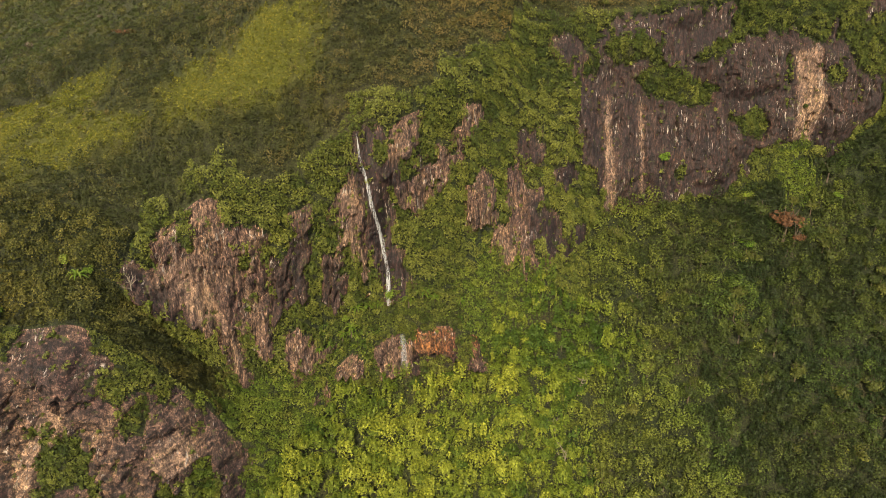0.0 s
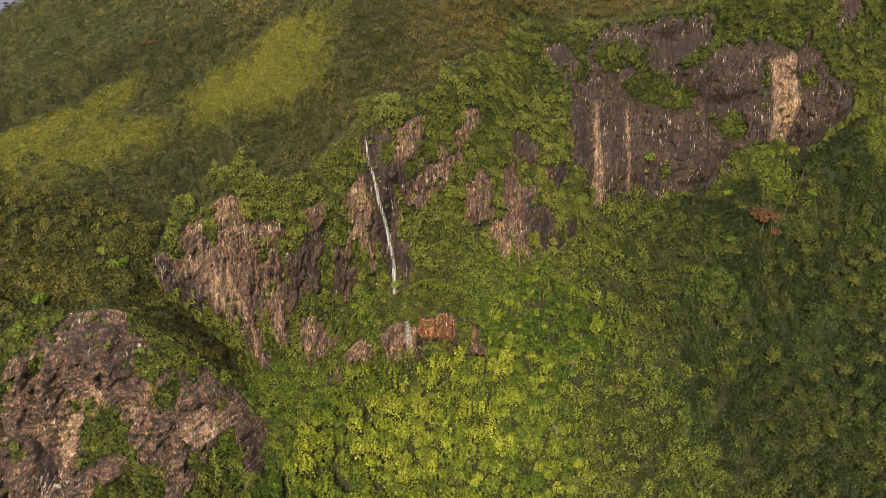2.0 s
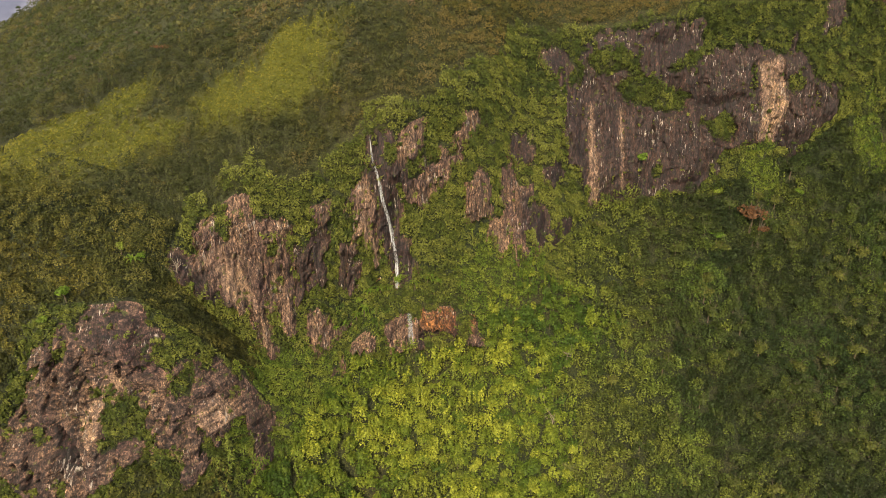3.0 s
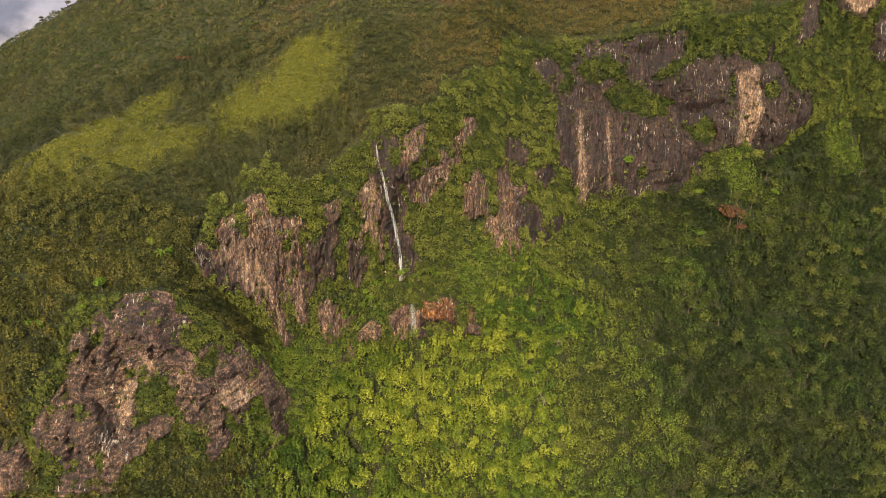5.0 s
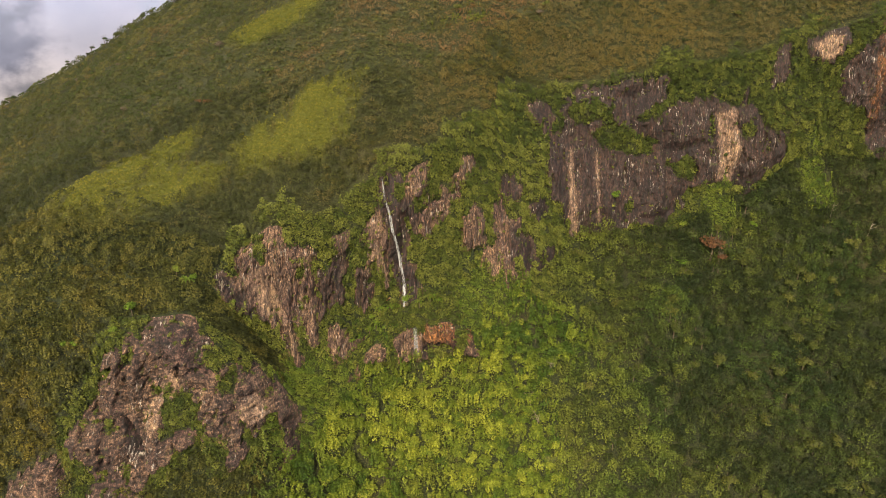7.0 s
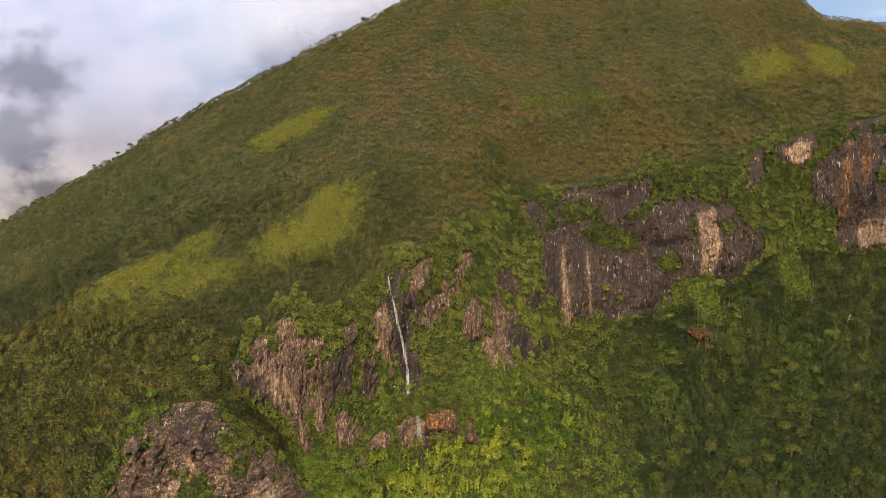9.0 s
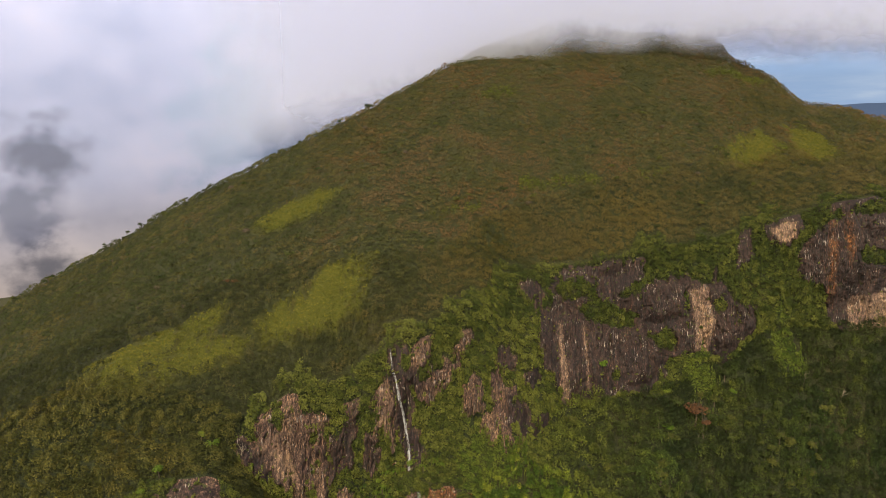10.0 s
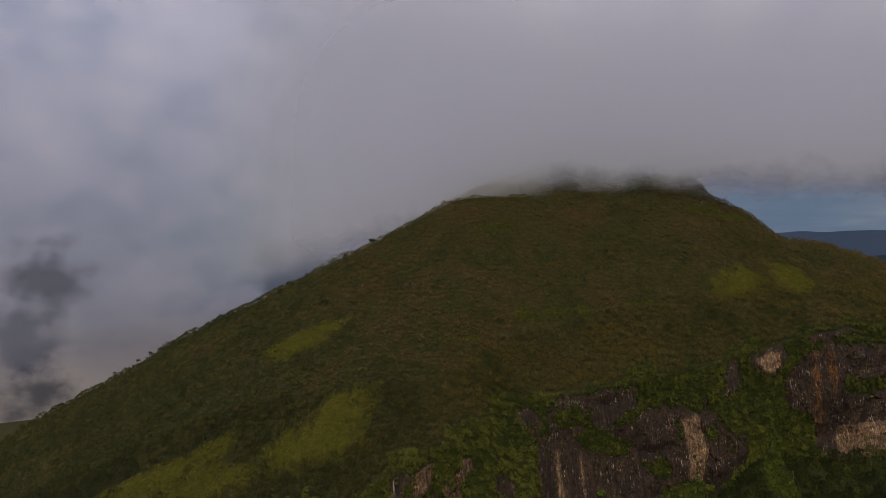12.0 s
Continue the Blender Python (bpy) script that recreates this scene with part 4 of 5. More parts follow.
GROVE = [(-44, 150), (-32, 155), (-20, 159), (-8, 162), (4, 160), (12, 167), (20, 171), (31, 176), (41, 179), (47, 176), (42, 166), (38, 158), (38, 150), (35, 142), (36, 130), (36, 105), (-46, 105), (-52, 122), (-50, 132), (-46, 142)]
CLIMBERS = [(-50, 118, 12, 20, 0), (14, 172, 18, 10, 0.4), (-34, 152, 18, 13, 0), (112, 231, 9, 12, 0), (159, 242, 8, 7, 0), (-48, 138, 10, 16, 0)]
dither = np.random.default_rng(3).uniform(-1, 1, cell_x.shape)
wobble = 0.45 * fbm(cell_x / 18, cy_ / 18, 3.0, 61, 3) + 0.34 * fbm(cell_x / 4, cy_ / 4, cz_ / 4, 62, 2)
in_grove = (np.clip(outline(cell_x, cy_, GROVE) / 11, -2, 0.8) + wobble + 0.7 * fbm(cell_x / 22, cy_ / 22, 6.0, 64, 3) + 0.42 * dither > 0.10) & green & (within(["low"], -60, 60) | within(["scarp", "shelf"], 9, 60))
in_climb = (inside(cell_x, cy_, CLIMBERS) + wobble + 0.3 * fbm(cell_x / 9, cy_ / 20, cz_ / 9, 68, 3) + 0.22 * dither > 0.24) & green & ~in_grove & within(["low", "scarp", "shelf", "cliff"], -60, 190)
open_grass = green & (meadow[:-1, :-1] + 0.85 * dither * (1 - np.abs(2 * np.clip(meadow[:-1, :-1], 0, 1) - 1)) + 0.1 * dither > np.where(cell_x < -86, 0.60, 0.52)) & fan
on_shelf = green & ~in_grove & ~in_climb & within(["shelf"], -125, 40)
ledge_wood = on_shelf & (cell_x < -50)
ledge_green = (on_shelf & (cell_x >= -50)) | (green | (rock[:-1, :-1] < 0.08 + 0.14 * dither)) & ~in_grove & ~in_climb & within(["scarp"], -122, 8) & ((cell_x > -50) | (outlines(cell_x, cz_, [SPUR_WEST, SPUR_EAST]) + 1.2 * dither > -5.0))
wood = green & ~in_grove & ~in_climb & ~ledge_green & ~ledge_wood & within(["low", "scarp", "shelf"], -230, 260)
left_wood = green & within(["cliff"], -230, -76) & ~open_grass
lip = (up[:-1, None] < np.where(cell_x > 22, 0.02, 0.08) + np.where(cell_x > 22, 0.25, 0.34) * fbm(cell_x / 13, cy_ / 13, 8.0, 65, 4)) & within(["brow"], -76, 260)
overgrown = green | (rock[:-1, :-1] < 0.10 + 0.14 * dither) & (cell_x < 38)
steep = overgrown & ~in_climb & ~open_grass & (within(["cliff"], -76, 260) | lip)
brow = green & within(["brow"], -260, 300) & ~open_grass & ~lip
ferns = green & ~open_grass & ~lip & within(["brow", "slope"], -260, 300) & (along(cell_x, cy_, FERNS, 6.0) + 0.5 * fbm(cell_x / 9, cy_ / 9, 4.0, 69, 3) + 0.45 * dither > 0.25)
brow = brow & ~ferns
slope = green & ~ferns & (within(["slope"], -330, 330) | within(["back"], -330, 330, 250, 460) & (cy_ < CREST(np.clip(columns[:-1], -400, 420))[0][None] + 7)) & ~open_grass
# the dimmer light towards the east, put into the leaf tone
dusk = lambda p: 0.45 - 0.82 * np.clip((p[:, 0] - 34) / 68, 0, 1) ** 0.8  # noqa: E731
rusty = lambda p: 0.45 * np.clip(2.5 * inside(p[:, 0], p[:, 1], RUSTY), 0, 1) + 0.8 * np.clip(along(p[:, 0], p[:, 1], RUST_STRIPS, 3.0) + 0.5 * fbm(p[:, 0] / 5, p[:, 1] / 5, 1.0, 77, 2) + 0.3, 0, 1) + 0.35 * fbm(p[:, 0] / 28, p[:, 1] / 28, 2.0, 78, 4) - 0.45 * np.clip((-30 - p[:, 0]) / 60, 0, 1)  # noqa: E731

canopy("grove_canopy", in_grove, "yellow-green leafy canopy of the bright grove", "tree canopy", LEAF_GROVE_COVER, 4.3, 3.6, 26, 0.36, rng, lumps=0.9, gap=0.71, add=lambda p: 0.24 - 0.55 * np.clip(np.hypot((p[:, 0] + 4) / 38, (p[:, 1] - 140) / 26) - 0.3, 0, 1))
canopy("forest_canopy", wood & (cell_x < -58 + 6 * dither), "dense olive-brown forest canopy on the flank of the spur", "tree canopy", LEAF_WEST, 3.6, 3.2, 19, 0.31, rng, add=lambda p: 0.04, gap=0.82)
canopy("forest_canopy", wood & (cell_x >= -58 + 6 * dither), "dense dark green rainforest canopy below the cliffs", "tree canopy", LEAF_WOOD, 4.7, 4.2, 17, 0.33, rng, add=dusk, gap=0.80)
canopy("spur_wood", left_wood, "dark green low wood on the steep spur", "tree canopy", LEAF_WEST, 3.0, 2.4, 26, 0.27, rng, gap=0.86)
canopy("ledge_wood", ledge_wood, "dark green bushes on the shelf behind the spur", "bush", LEAF_WEST, 2.8, 1.4, 28, 0.27, rng, gap=0.9)
canopy("creeper_cover", in_climb, "bright green creepers blanketing the slope", "creeper", LEAF_CLIMB, 2.4, 1.2, 30, 0.25, rng)
# bush tone carries the eastward dimming too, more weakly
canopy("cliff_bushes", steep, "olive green bushes clinging to the cliff ledges", "bush", LEAF_CLIFF, 3.0, 2.0, 22, 0.29, rng, out=(0, -0.6, 0.8), add=lambda p: 0.20 - 0.12 * np.clip((p[:, 0] - 20) / 60, 0, 1) - 0.25 * np.clip((p[:, 2] - 58) / 18, 0, 1) * np.clip((p[:, 0] + 12) / 20, 0, 1), gap=0.88)
canopy("spur_bushes", ledge_green, "green bushes rooted in the ledges of the rock spur", "bush", LEAF_CLIFF, 2.6, 1.3, 28, 0.27, rng, out=(0, -0.4, 0.9), gap=0.9)
canopy("shrub_cover", brow, "dark olive shrub thicket above the cliffs", "shrub", LEAF_BRUSH, 3.1, 2.8, 18, 0.27, rng, add=lambda p: rusty(p) + 0.28 * np.clip((p[:, 0] + 30) / 40, 0, 1), gap=0.80, vary=0.75, loose=0.2)
canopy("heath_cover", slope, "brown-green heath shrubs on the upper mountain slope", "shrub", LEAF_HEATH, 3.8, 1.9, 6.4, 0.36, rng, add=rusty, gap=0.84, vary=0.85, loose=0.18)
canopy("fern_cover", ferns, "bright green ferns in patches on the upper slope", "fern", LEAF_FERN, 1.8, 0.9, 12, 0.34, rng)
canopy("meadow_cover", open_grass, "yellow-green meadow of low ferns and grass", "meadow", LEAF_GRASS, 1.3, 0.4, 20, 0.22, rng)
wide_rock = cell_rock & within(["cliff", "scarp"], -125, 225)
tufts = np.concatenate([sow(wide_rock & (cell_x > 30), 3.6, rng), sow(wide_rock & (cell_x <= 30), 2.5, rng), sow(wide_rock & (rock[:-1, :-1] < np.where(cell_x < 38, 0.32, 0.16)), 1.5, rng)]) + (0, -0.9, 0.1)
shapes = [crown_leaves(rng, 50, 1.0, 0.8, 4, 0.21) for _ in range(9)]
chunks = [shapes[n % 9] * (0.3 + 1.7 * rng.beta(1.0, 3.4)) + p for n, p in enumerate(tufts)]
tagged(leaf_mesh("rock_tufts", np.concatenate(chunks), LEAF_CLIFF, {"tone": np.repeat(rng.uniform(0, 1, len(chunks)), 50)}), "small green tufts rooted in the bare rock", "bush", kind="stuff")


# ---- trees, each a thing of its own ----
def limb(bm, a, b, ra, rb, sides=5):
    a, b = Vector(a), Vector(b)
    turn = (b - a).to_track_quat("Z", "Y").to_matrix()
    rings = []
    for p, r in ((a, ra), (b, rb)):
        rings.append([bm.verts.new(p + turn @ Vector((r * math.cos(2 * math.pi * k / sides), r * math.sin(2 * math.pi * k / sides), 0))) for k in range(sides)])
    for k in range(sides):
        bm.faces.new((rings[0][k], rings[0][(k + 1) % sides], rings[1][(k + 1) % sides], rings[1][k]))
    bm.faces.new(rings[1])


def trunk_mesh(rng, tall, thick, spread_out, branches=5):
    bm = bmesh.new()
    top = Vector((rng.normal(0, 0.15), rng.normal(0, 0.15), tall * 0.62))
    limb(bm, (0, 0, -0.6), top, thick, thick * 0.65, 6)
    for k in range(branches):
        a = 2 * math.pi * k / branches + rng.uniform(-0.4, 0.4)
        start = top * rng.uniform(0.7, 1.0)
        end = Vector((math.cos(a) * spread_out * rng.uniform(0.4, 0.8), math.sin(a) * spread_out * rng.uniform(0.4, 0.8), tall * rng.uniform(0.85, 1.05)))
        limb(bm, start, end, thick * 0.45, thick * 0.15, 4)
    return bm


def tree(name, rng, label, group, leaf_mat, tall, wide, leaves, leaf, lobes, flat=0.75, low=0.55):
    thing = tagged(new(name), label, "tree", group)
    part("trunk", trunk_mesh(rng, tall, 0.045 * tall, wide), BARK, thing)
    corners = crown_leaves(rng, leaves, wide, flat, lobes, leaf)
    corners[..., 2] += tall * low
    leaf_mesh("crown", corners, leaf_mat, None, thing)
    return thing


def plant_trees(spots, first, sizes, rng):
    for n, p in enumerate(spots):
        s = sizes[n]
        m = pose(*p, 0, 0, rng.uniform(0, 360)) @ Matrix.Diagonal((s, s, s * rng.uniform(0.85, 1.15), 1))
        ob = first[n] if n < len(first) else copy_thing(first[n % len(first)], m)
        ob.matrix_basis = m


grove_spots = sow(in_grove, 3.6, rng)
grove_spots = grove_spots[np.argsort(np.hypot(grove_spots[:, 0] + 2, grove_spots[:, 1] - 142))][:200]
kinds = [tree("broadleaf_tree", rng, "yellow-green broadleaf tree with a lumpy spreading crown", "trees of the bright grove", LEAF_GROVE, 3.4, 2.3, 420, 0.11, 8) for _ in range(6)]
plant_trees(grove_spots, kinds, rng.uniform(0.75, 1.2, len(grove_spots)), rng)
wood_spots = sow(wood & (cell_x > 52 + 26 * dither) & (cell_x < 175) & (cy_ > 105) & (cy_ < 235), 4.6, rng)[:190]
kinds = [tree("forest_tree", rng, "deep green rainforest tree with a dense uneven crown", "trees of the lower forest", LEAF_TREE, 5.4, 3.0, 420, 0.115, 8, 0.9, 0.36) for _ in range(6)]
plant_trees(wood_spots, kinds, rng.uniform(0.75, 1.25, len(wood_spots)), rng)


# ---- the waterfall ----
def face_point(name, f, x, proud=1.15):
    """A place on a steep stretch, f of the way up, a little proud of the rock."""
    rows = np.nonzero(stretch == name)[0]
    at = rows[0] + f * (len(rows) - 1)
    r = int(min(at, rows[-1] - 1))
    g = at - r
    y = (1 - g) * np.interp(x, columns, gy[r]) + g * np.interp(x, columns, gy[r + 1])
    z = (1 - g) * np.interp(x, columns, gz[r]) + g * np.interp(x, columns, gz[r + 1])
    return np.array([x, y - proud, z + 0.1])


def water_strip(name, stretch_name, f0, f1, x_of, width_of, parent, steps=46, across=6, mat=WATER):
    verts = []
    smooth = []
    for n in range(steps):
        f = f0 + (f1 - f0) * n / (steps - 1)
        smooth.append([face_point(stretch_name, f, x_of(f) + width_of(f) * (k / (across - 1) - 0.5)) for k in range(across)])
    smooth = np.array(smooth)
    for n in range(steps):
        near = smooth[max(0, n - 2):n + 3]
        row = smooth[n].copy()
        row[:, 1] = near[:, :, 1].min() * 0.5 + near[:, :, 1].mean() * 0.5
        row[:, 1] += 0.25 * np.sin(np.arange(across) * 2.1 + n * 0.3) - 0.1
        verts.extend(row)
    number = np.arange(steps * across).reshape(steps, across)
    quads = np.stack([number[:-1, :-1], number[:-1, 1:], number[1:, 1:], number[1:, :-1]], -1).reshape(-1, 4)
    return mesh_object(name, np.array(verts), quads, mat, None, parent, True)


waterfall = tagged(new("waterfall"), "thin white waterfall in two drops down dark wet rock", "waterfall")
course = lambda f: float(np.interp(f, [0, 0.2, 0.45, 0.7, 0.85, 1.0], [-18.2, -18.6, -20.4, -22.4, -24.6, -25.4]))  # noqa: E731
water_strip("upper_stream", "cliff", 0.02, 1.0, course, lambda f: 1.15 - 0.75 * f + 0.15 * math.sin(17 * f), waterfall)
water_strip("side_stream", "cliff", 0.30, 0.72, lambda f: course(f) - 0.35, lambda f: 0.55, waterfall)
water_strip("lower_stream", "scarp", 0.25, 0.95, lambda f: -14.2 - 0.8 * (f - 0.5), lambda f: 2.2 - 1.1 * f, waterfall, 20, 6, THIN_WATER)
water_strip("thin_trickle", "scarp", 0.25, 0.75, lambda f: -16.9 - 1.4 * f, lambda f: 0.45, waterfall, 20, 4)

# ---- cloud and distance ----
def curtain(name, y, x0, x1, z0, z1, mat, label, bend=0.0):
    xs, zs = np.linspace(x0, x1, 41), np.linspace(z0, z1, 13)
    X, Z = np.meshgrid(xs, zs)
    Y = y + bend * ((X - (x0 + x1) / 2) / (x1 - x0)) ** 2 + 14 * fbm(X / 90, Z / 90, y / 50, 71, 2)
    verts = np.stack([X, Y, Z], -1).reshape(-1, 3)
    number = np.arange(len(verts)).reshape(X.shape)
    quads = np.stack([number[:-1, :-1], number[:-1, 1:], number[1:, 1:], number[1:, :-1]], -1).reshape(-1, 4)
    return tagged(mesh_object(name, verts, quads, mat, None, None, True), label, "cloud", kind="structure")


for n, y in enumerate((386, 398, 412, 436, 456, 476)):
    curtain("cloud_bank", y, -900, 900, 40, 900, cloud_material("drifting vapour", (198, 198, 197, 194, 194, 194)[n], 24, 0.55, n), "soft grey cloud bank hiding the mountain top")


def arc(name, radius, a0, a1, z0, tops, mat, label, category, steps=160):
    """A far wall of sky or hills round the view: tops gives its height by angle."""
    angles = np.radians(np.linspace(a0, a1, steps))
    rows = []
    for k in range(9):
        rows.append([(radius * math.sin(a), radius * math.cos(a), z0 + (tops(a) - z0) * k / 8) for a in angles])
    verts = np.array(rows).reshape(-1, 3)
    number = np.arange(len(verts)).reshape(9, steps)
    quads = np.stack([number[:-1, :-1], number[:-1, 1:], number[1:, 1:], number[1:, :-1]], -1).reshape(-1, 4)
    return tagged(mesh_object(name, verts, quads, mat, None, None, True), label, category, kind="structure")


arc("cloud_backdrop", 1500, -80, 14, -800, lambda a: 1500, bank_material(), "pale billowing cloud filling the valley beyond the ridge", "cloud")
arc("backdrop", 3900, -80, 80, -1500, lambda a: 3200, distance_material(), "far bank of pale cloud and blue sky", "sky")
arc("backdrop", 3500, 8, 70, -600, lambda a: 165 + 18 * float(fbm(a * 9, 0.5, 0.5, 81, 3)) + 70 * max(0, float(grain(a * 55, 1.5, 0.5, 83)) - 0.45), hill_material("haze-blue distant hills", (0.105, 0.145, 0.235), (0.13, 0.175, 0.265)), "blue-grey far hills on the horizon", "hills")
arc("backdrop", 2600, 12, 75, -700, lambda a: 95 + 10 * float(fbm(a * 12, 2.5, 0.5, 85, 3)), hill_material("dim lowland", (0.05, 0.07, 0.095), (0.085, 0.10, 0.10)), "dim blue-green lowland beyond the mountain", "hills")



# ---- single trees, dead wood and shrubs ----
def ground_near(x, y):
    """The height of the land at a place of the plan."""
    c = int(np.argmin(np.abs(columns - x)))
    r = int(np.argmin(np.abs(gy[:, c] - y)))
    return float(gz[r, c])


def bare_tree(rng, label, tall, lean, mat, branches=6, name="dead_tree"):
    thing = tagged(new(name), label, "dead tree")
    bm = bmesh.new()
    bend = Vector((lean * 0.5, rng.normal(0, 0.2), tall * 0.55))
    tip = Vector((lean, rng.normal(0, 0.3), tall))
    limb(bm, (0, 0, -0.5), bend, 0.032 * tall, 0.024 * tall, 7)
    limb(bm, bend, tip, 0.024 * tall, 0.010 * tall, 6)
    part("trunk", bm, mat, thing)
    for k in range(branches):
        f = rng.uniform(0.3, 0.95)
        start = bend * (f / 0.55) if f < 0.55 else bend.lerp(tip, (f - 0.55) / 0.45)
        a, far = rng.uniform(0, 2 * math.pi), tall * rng.uniform(0.25, 0.5)
        elbow = start + Vector((math.cos(a) * far * 0.6, math.sin(a) * far * 0.6, far * 0.35))
        bm = bmesh.new()
        limb(bm, start, elbow, 0.020 * tall, 0.013 * tall, 5)
        limb(bm, elbow, elbow + Vector((math.cos(a + 0.5) * far * 0.4, math.sin(a + 0.5) * far * 0.4, far * 0.5)), 0.013 * tall, 0.004 * tall, 4)
        limb(bm, elbow, elbow + Vector((math.cos(a - 0.7) * far * 0.4, math.sin(a - 0.7) * far * 0.4, far * 0.2)), 0.010 * tall, 0.004 * tall, 4)
        part("branch", bm, mat, thing)
    return thing


# x, y, height, lean
for x, y, tall, lean in [(-74.5, 141, 5.0, 0.8), (34, 163, 5.0, 1.6), (29, 147, 5.5, 1.0), (27.5, 154, 4.5, -1.0), (165, 236, 5.0, 0.5), (182, 234, 5.0, 1.0)]:
    ob = bare_tree(rng, "bleached bare dead tree standing in the forest", tall + 1.2, lean, BARE)
    ob.matrix_basis = pose(x, y, ground_near(x, y), 0, 0, rng.uniform(-40, 40))
for x, y, tall in [(12, 285, 4.0), (17, 287, 4.5), (20, 283, 3.6), (38, 287, 4.0), (43, 292, 3.6), (-12, 290, 3.8), (2, 300, 4.2)]:
    ob = bare_tree(rng, "thin grey bare stems among the heath shrubs", tall * 0.8 + 0.8, 0.2, BARK, 4, "bare_stem")
    ob.matrix_basis = pose(x, y, ground_near(x, y), 0, 0, rng.uniform(0, 360))


def single(name, label, category, leaf_mat, x, y, tall, wide, leaves=420, flat=0.8, group=""):
    thing = tree(name, rng, label, group, leaf_mat, tall, wide, leaves, 0.12, 7, flat)
    tagged(thing, label, category)
    thing.matrix_basis = pose(x, y, ground_near(x, y), 0, 0, rng.uniform(0, 360))
    return thing


single("withered_tree", "withered reddish-brown tree in the green forest", "tree", LEAF_RUST, 108.3, 217.3, 12.5, 4.4)
single("withered_tree", "small withered brown tree beside the other one", "tree", LEAF_RUST, 111, 214.6, 11.0, 2.3)
for x, y, tall, wide in [(-97, 127, 4.2, 2.4), (-87, 139.5, 3.6, 1.9), (-101.5, 122, 3.4, 1.6), (-115, 124, 3.2, 1.5), (-119, 125, 3.2, 1.5), (-72, 142, 4.2, 1.5), (-82, 138.5, 3.4, 1.5), (95, 213, 4.6, 2.4), (128, 228, 4.6, 2.2), (-18, 168, 3.6, 2.0), (-30, 165.5, 3.4, 1.8), (66, 222, 4.4, 2.6), (97, 226, 4.4, 2.2)]:
    single("light_green_tree", "light green rounded tree standing out from darker forest", "tree", LEAF_FRESH, x, y, tall, wide)
for x, y, wide in [(-94, 209.5, 2.0), (-97, 211, 1.5)]:
    single("pink_shrub", "pale pinkish-brown dry shrub on the slope", "shrub", LEAF_RUST, x, y, 1.6, wide, 260, 0.7)

slope_kinds = [tree("slope_shrub", rng, "small rounded " + look + " shrub standing out from the heath", "shrubs on the open slope", mat, 2.6, 1.5, 130, 0.19, 4, 0.8, 0.3)
               for look, mat in (("dark green", LEAF_TREE), ("olive green", LEAF_SCRUB), ("brown withered", BARK), ("dark green", LEAF_TREE), ("olive green", LEAF_SCRUB), ("dark green", LEAF_TREE))]
slope_spots = sow((slope | brow) & (cell_x > -190) & (cell_x < 230) & (cy_ > 196), 7.5, rng)
slope_spots = slope_spots[rng.permutation(len(slope_spots))[:210]]
plant_trees(slope_spots, slope_kinds, 0.6 + 1.1 * rng.uniform(0, 1, len(slope_spots)) ** 2, rng)

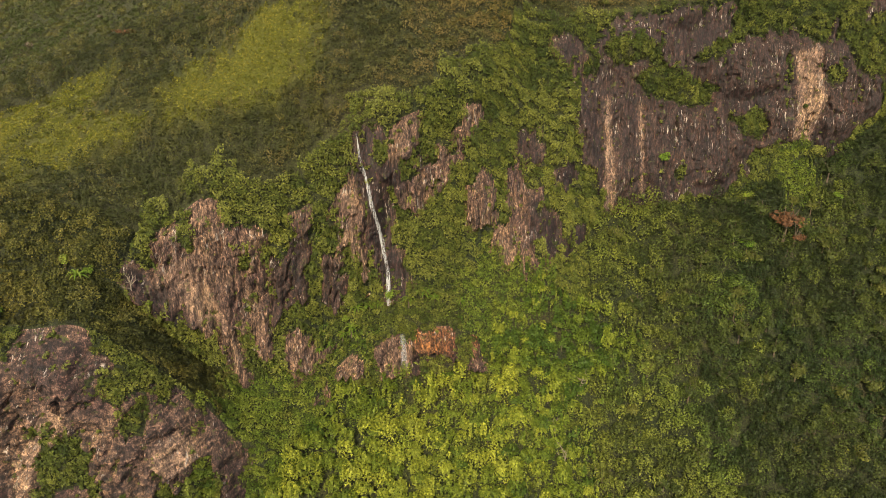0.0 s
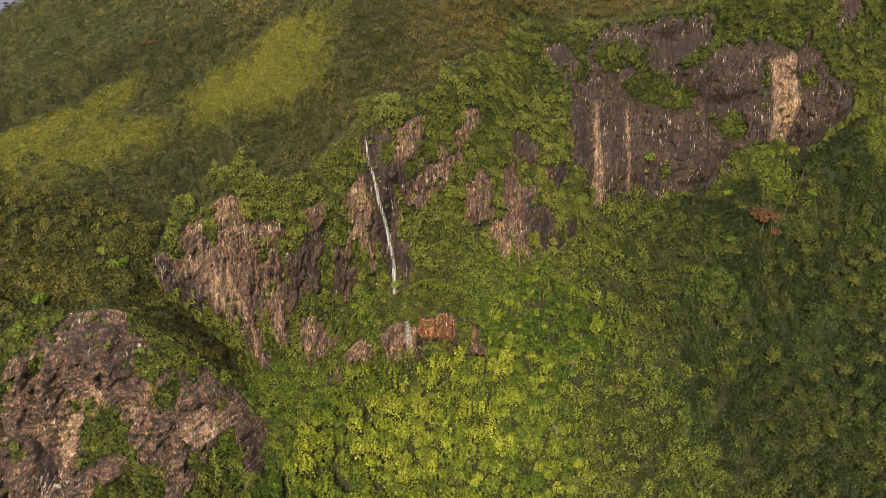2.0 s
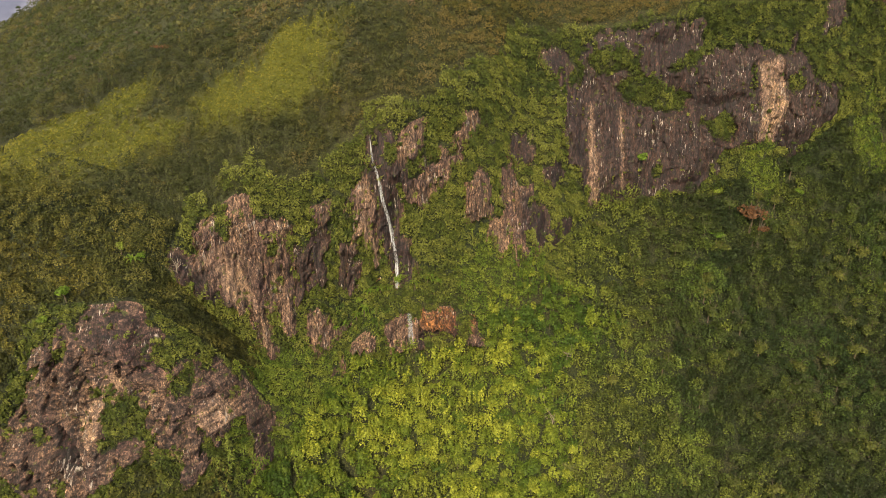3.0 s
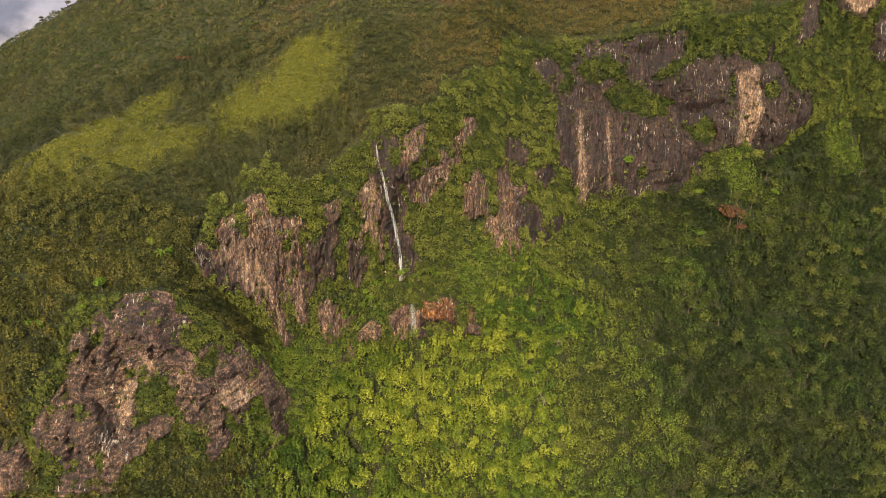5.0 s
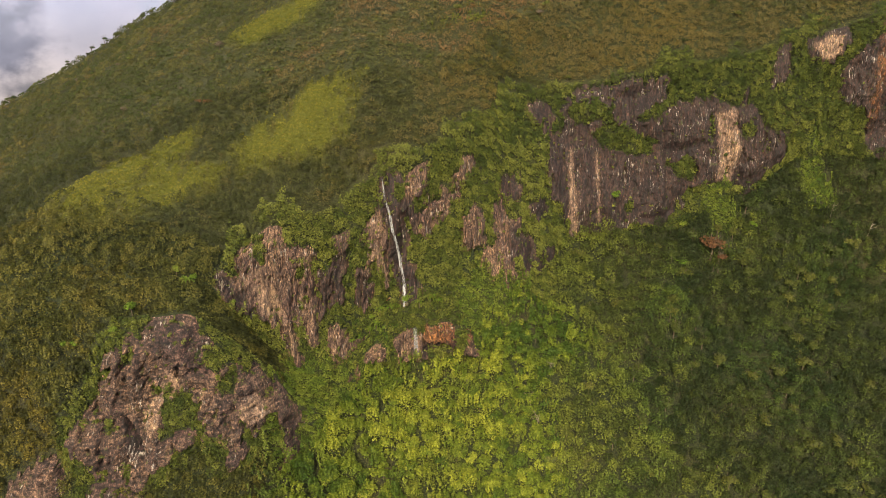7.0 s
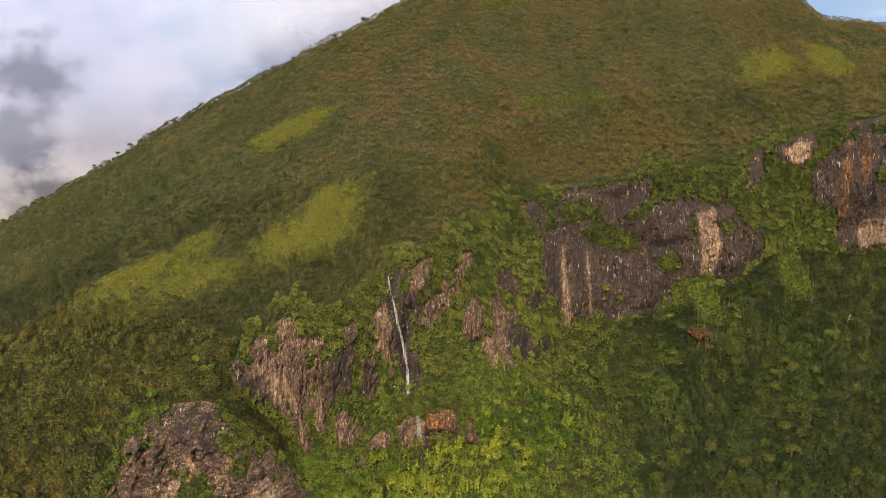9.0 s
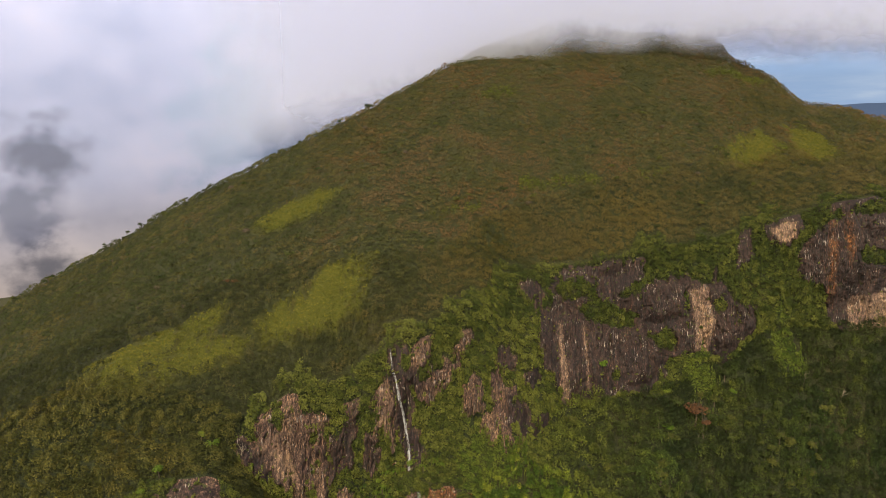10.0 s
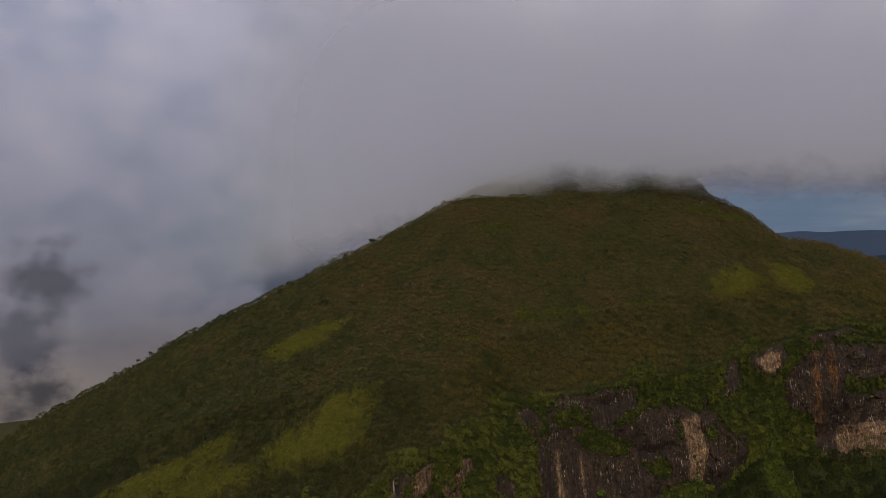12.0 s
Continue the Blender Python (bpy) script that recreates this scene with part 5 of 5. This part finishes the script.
# rosettes of long drooping fronds beside the falls
def frond_plant(rng, blades, reach):
    thing = tagged(new("screw_pine"), "spiky rosette plant with long drooping fronds by the falls", "plant", "rosette plants by the falls")
    bm = bmesh.new()
    limb(bm, (0, 0, -0.8), (0.1, -0.1, 1.5), 0.16, 0.11, 6)
    part("trunk", bm, BARK, thing)
    for k in range(blades):
        a = 2 * math.pi * (k + rng.uniform(-0.3, 0.3)) / blades
        rise, far = rng.uniform(0.3, 1.0), reach * rng.uniform(0.8, 1.2)
        bm = bmesh.new()
        rows = []
        for n in range(5):
            f = n / 4
            mid = Vector((math.cos(a) * far * f, math.sin(a) * far * f, 1.5 + rise * math.sin(f * 2.3) * 1.2 - 0.5 * f * f))
            side = Vector((-math.sin(a), math.cos(a), 0)) * (0.19 * math.sin(0.5 + 2.5 * f) + 0.02)
            rows.append([bm.verts.new(mid - side), bm.verts.new(mid + Vector((0, 0, -0.08))), bm.verts.new(mid + side)])
        for one, two in zip(rows, rows[1:]):
            for q in (0, 1):
                bm.faces.new((one[q], one[q + 1], two[q + 1], two[q]))
        part("frond", bm, LEAF_FRESH, thing)
    return thing


rosettes = [frond_plant(rng, 11, 1.7) for _ in range(3)]
spots = [(-31, 164.0), (-27, 166.2), (-23.5, 167.2), (-21, 167.6), (-13, 167.6), (-34.5, 162.4), (-9, 169), (-6, 168.8), (-83, 137), (-28.5, 164.4), (1, 170), (-37, 161)]
plant_trees([(x, y - 0.6, ground_near(x, y) + 0.3) for x, y in spots], rosettes, rng.uniform(0.9, 1.5, len(spots)), rng)

# the row of wind-bent trees along the skyline
crest_kinds = [tree("ridge_tree", rng, "small dark wind-bent tree on the ridge line", "trees along the ridge", LEAF_TREE, 4.0, 1.5, 150, 0.17, 4, 0.6) for _ in range(4)]
spots = []
for x in np.sort(rng.uniform(-262, -58, 58)):
    cy0, cz0 = CREST(float(x))
    y = float(cy0) - rng.uniform(0, 6)
    spots.append((x + rng.uniform(-1.5, 1.5), y, ground_near(x, y)))
plant_trees(spots, crest_kinds, 0.5 + 0.8 * rng.uniform(0, 1, len(spots)) ** 1.6, rng)

# a pale fallen trunk at the foot of the spur
bm = bmesh.new()
limb(bm, (-3.4, 0, 0.2), (0.4, 0.3, 0.9), 0.22, 0.18, 8)
limb(bm, (0.4, 0.3, 0.9), (3.2, 0.2, 2.2), 0.18, 0.09, 8)
fallen = tagged(new("fallen_trunk"), "pale fallen tree trunk lying against the rock spur", "log")
part("stem", bm, BARE, fallen)
bm = bmesh.new()
limb(bm, (0.4, 0.3, 0.9), (1.4, -0.6, 1.9), 0.09, 0.03, 5)
part("branch", bm, BARE, fallen)
fallen.matrix_basis = pose(-85, 101.5, ground_near(-85, 101.5) + 0.6, 0, -20, 10)
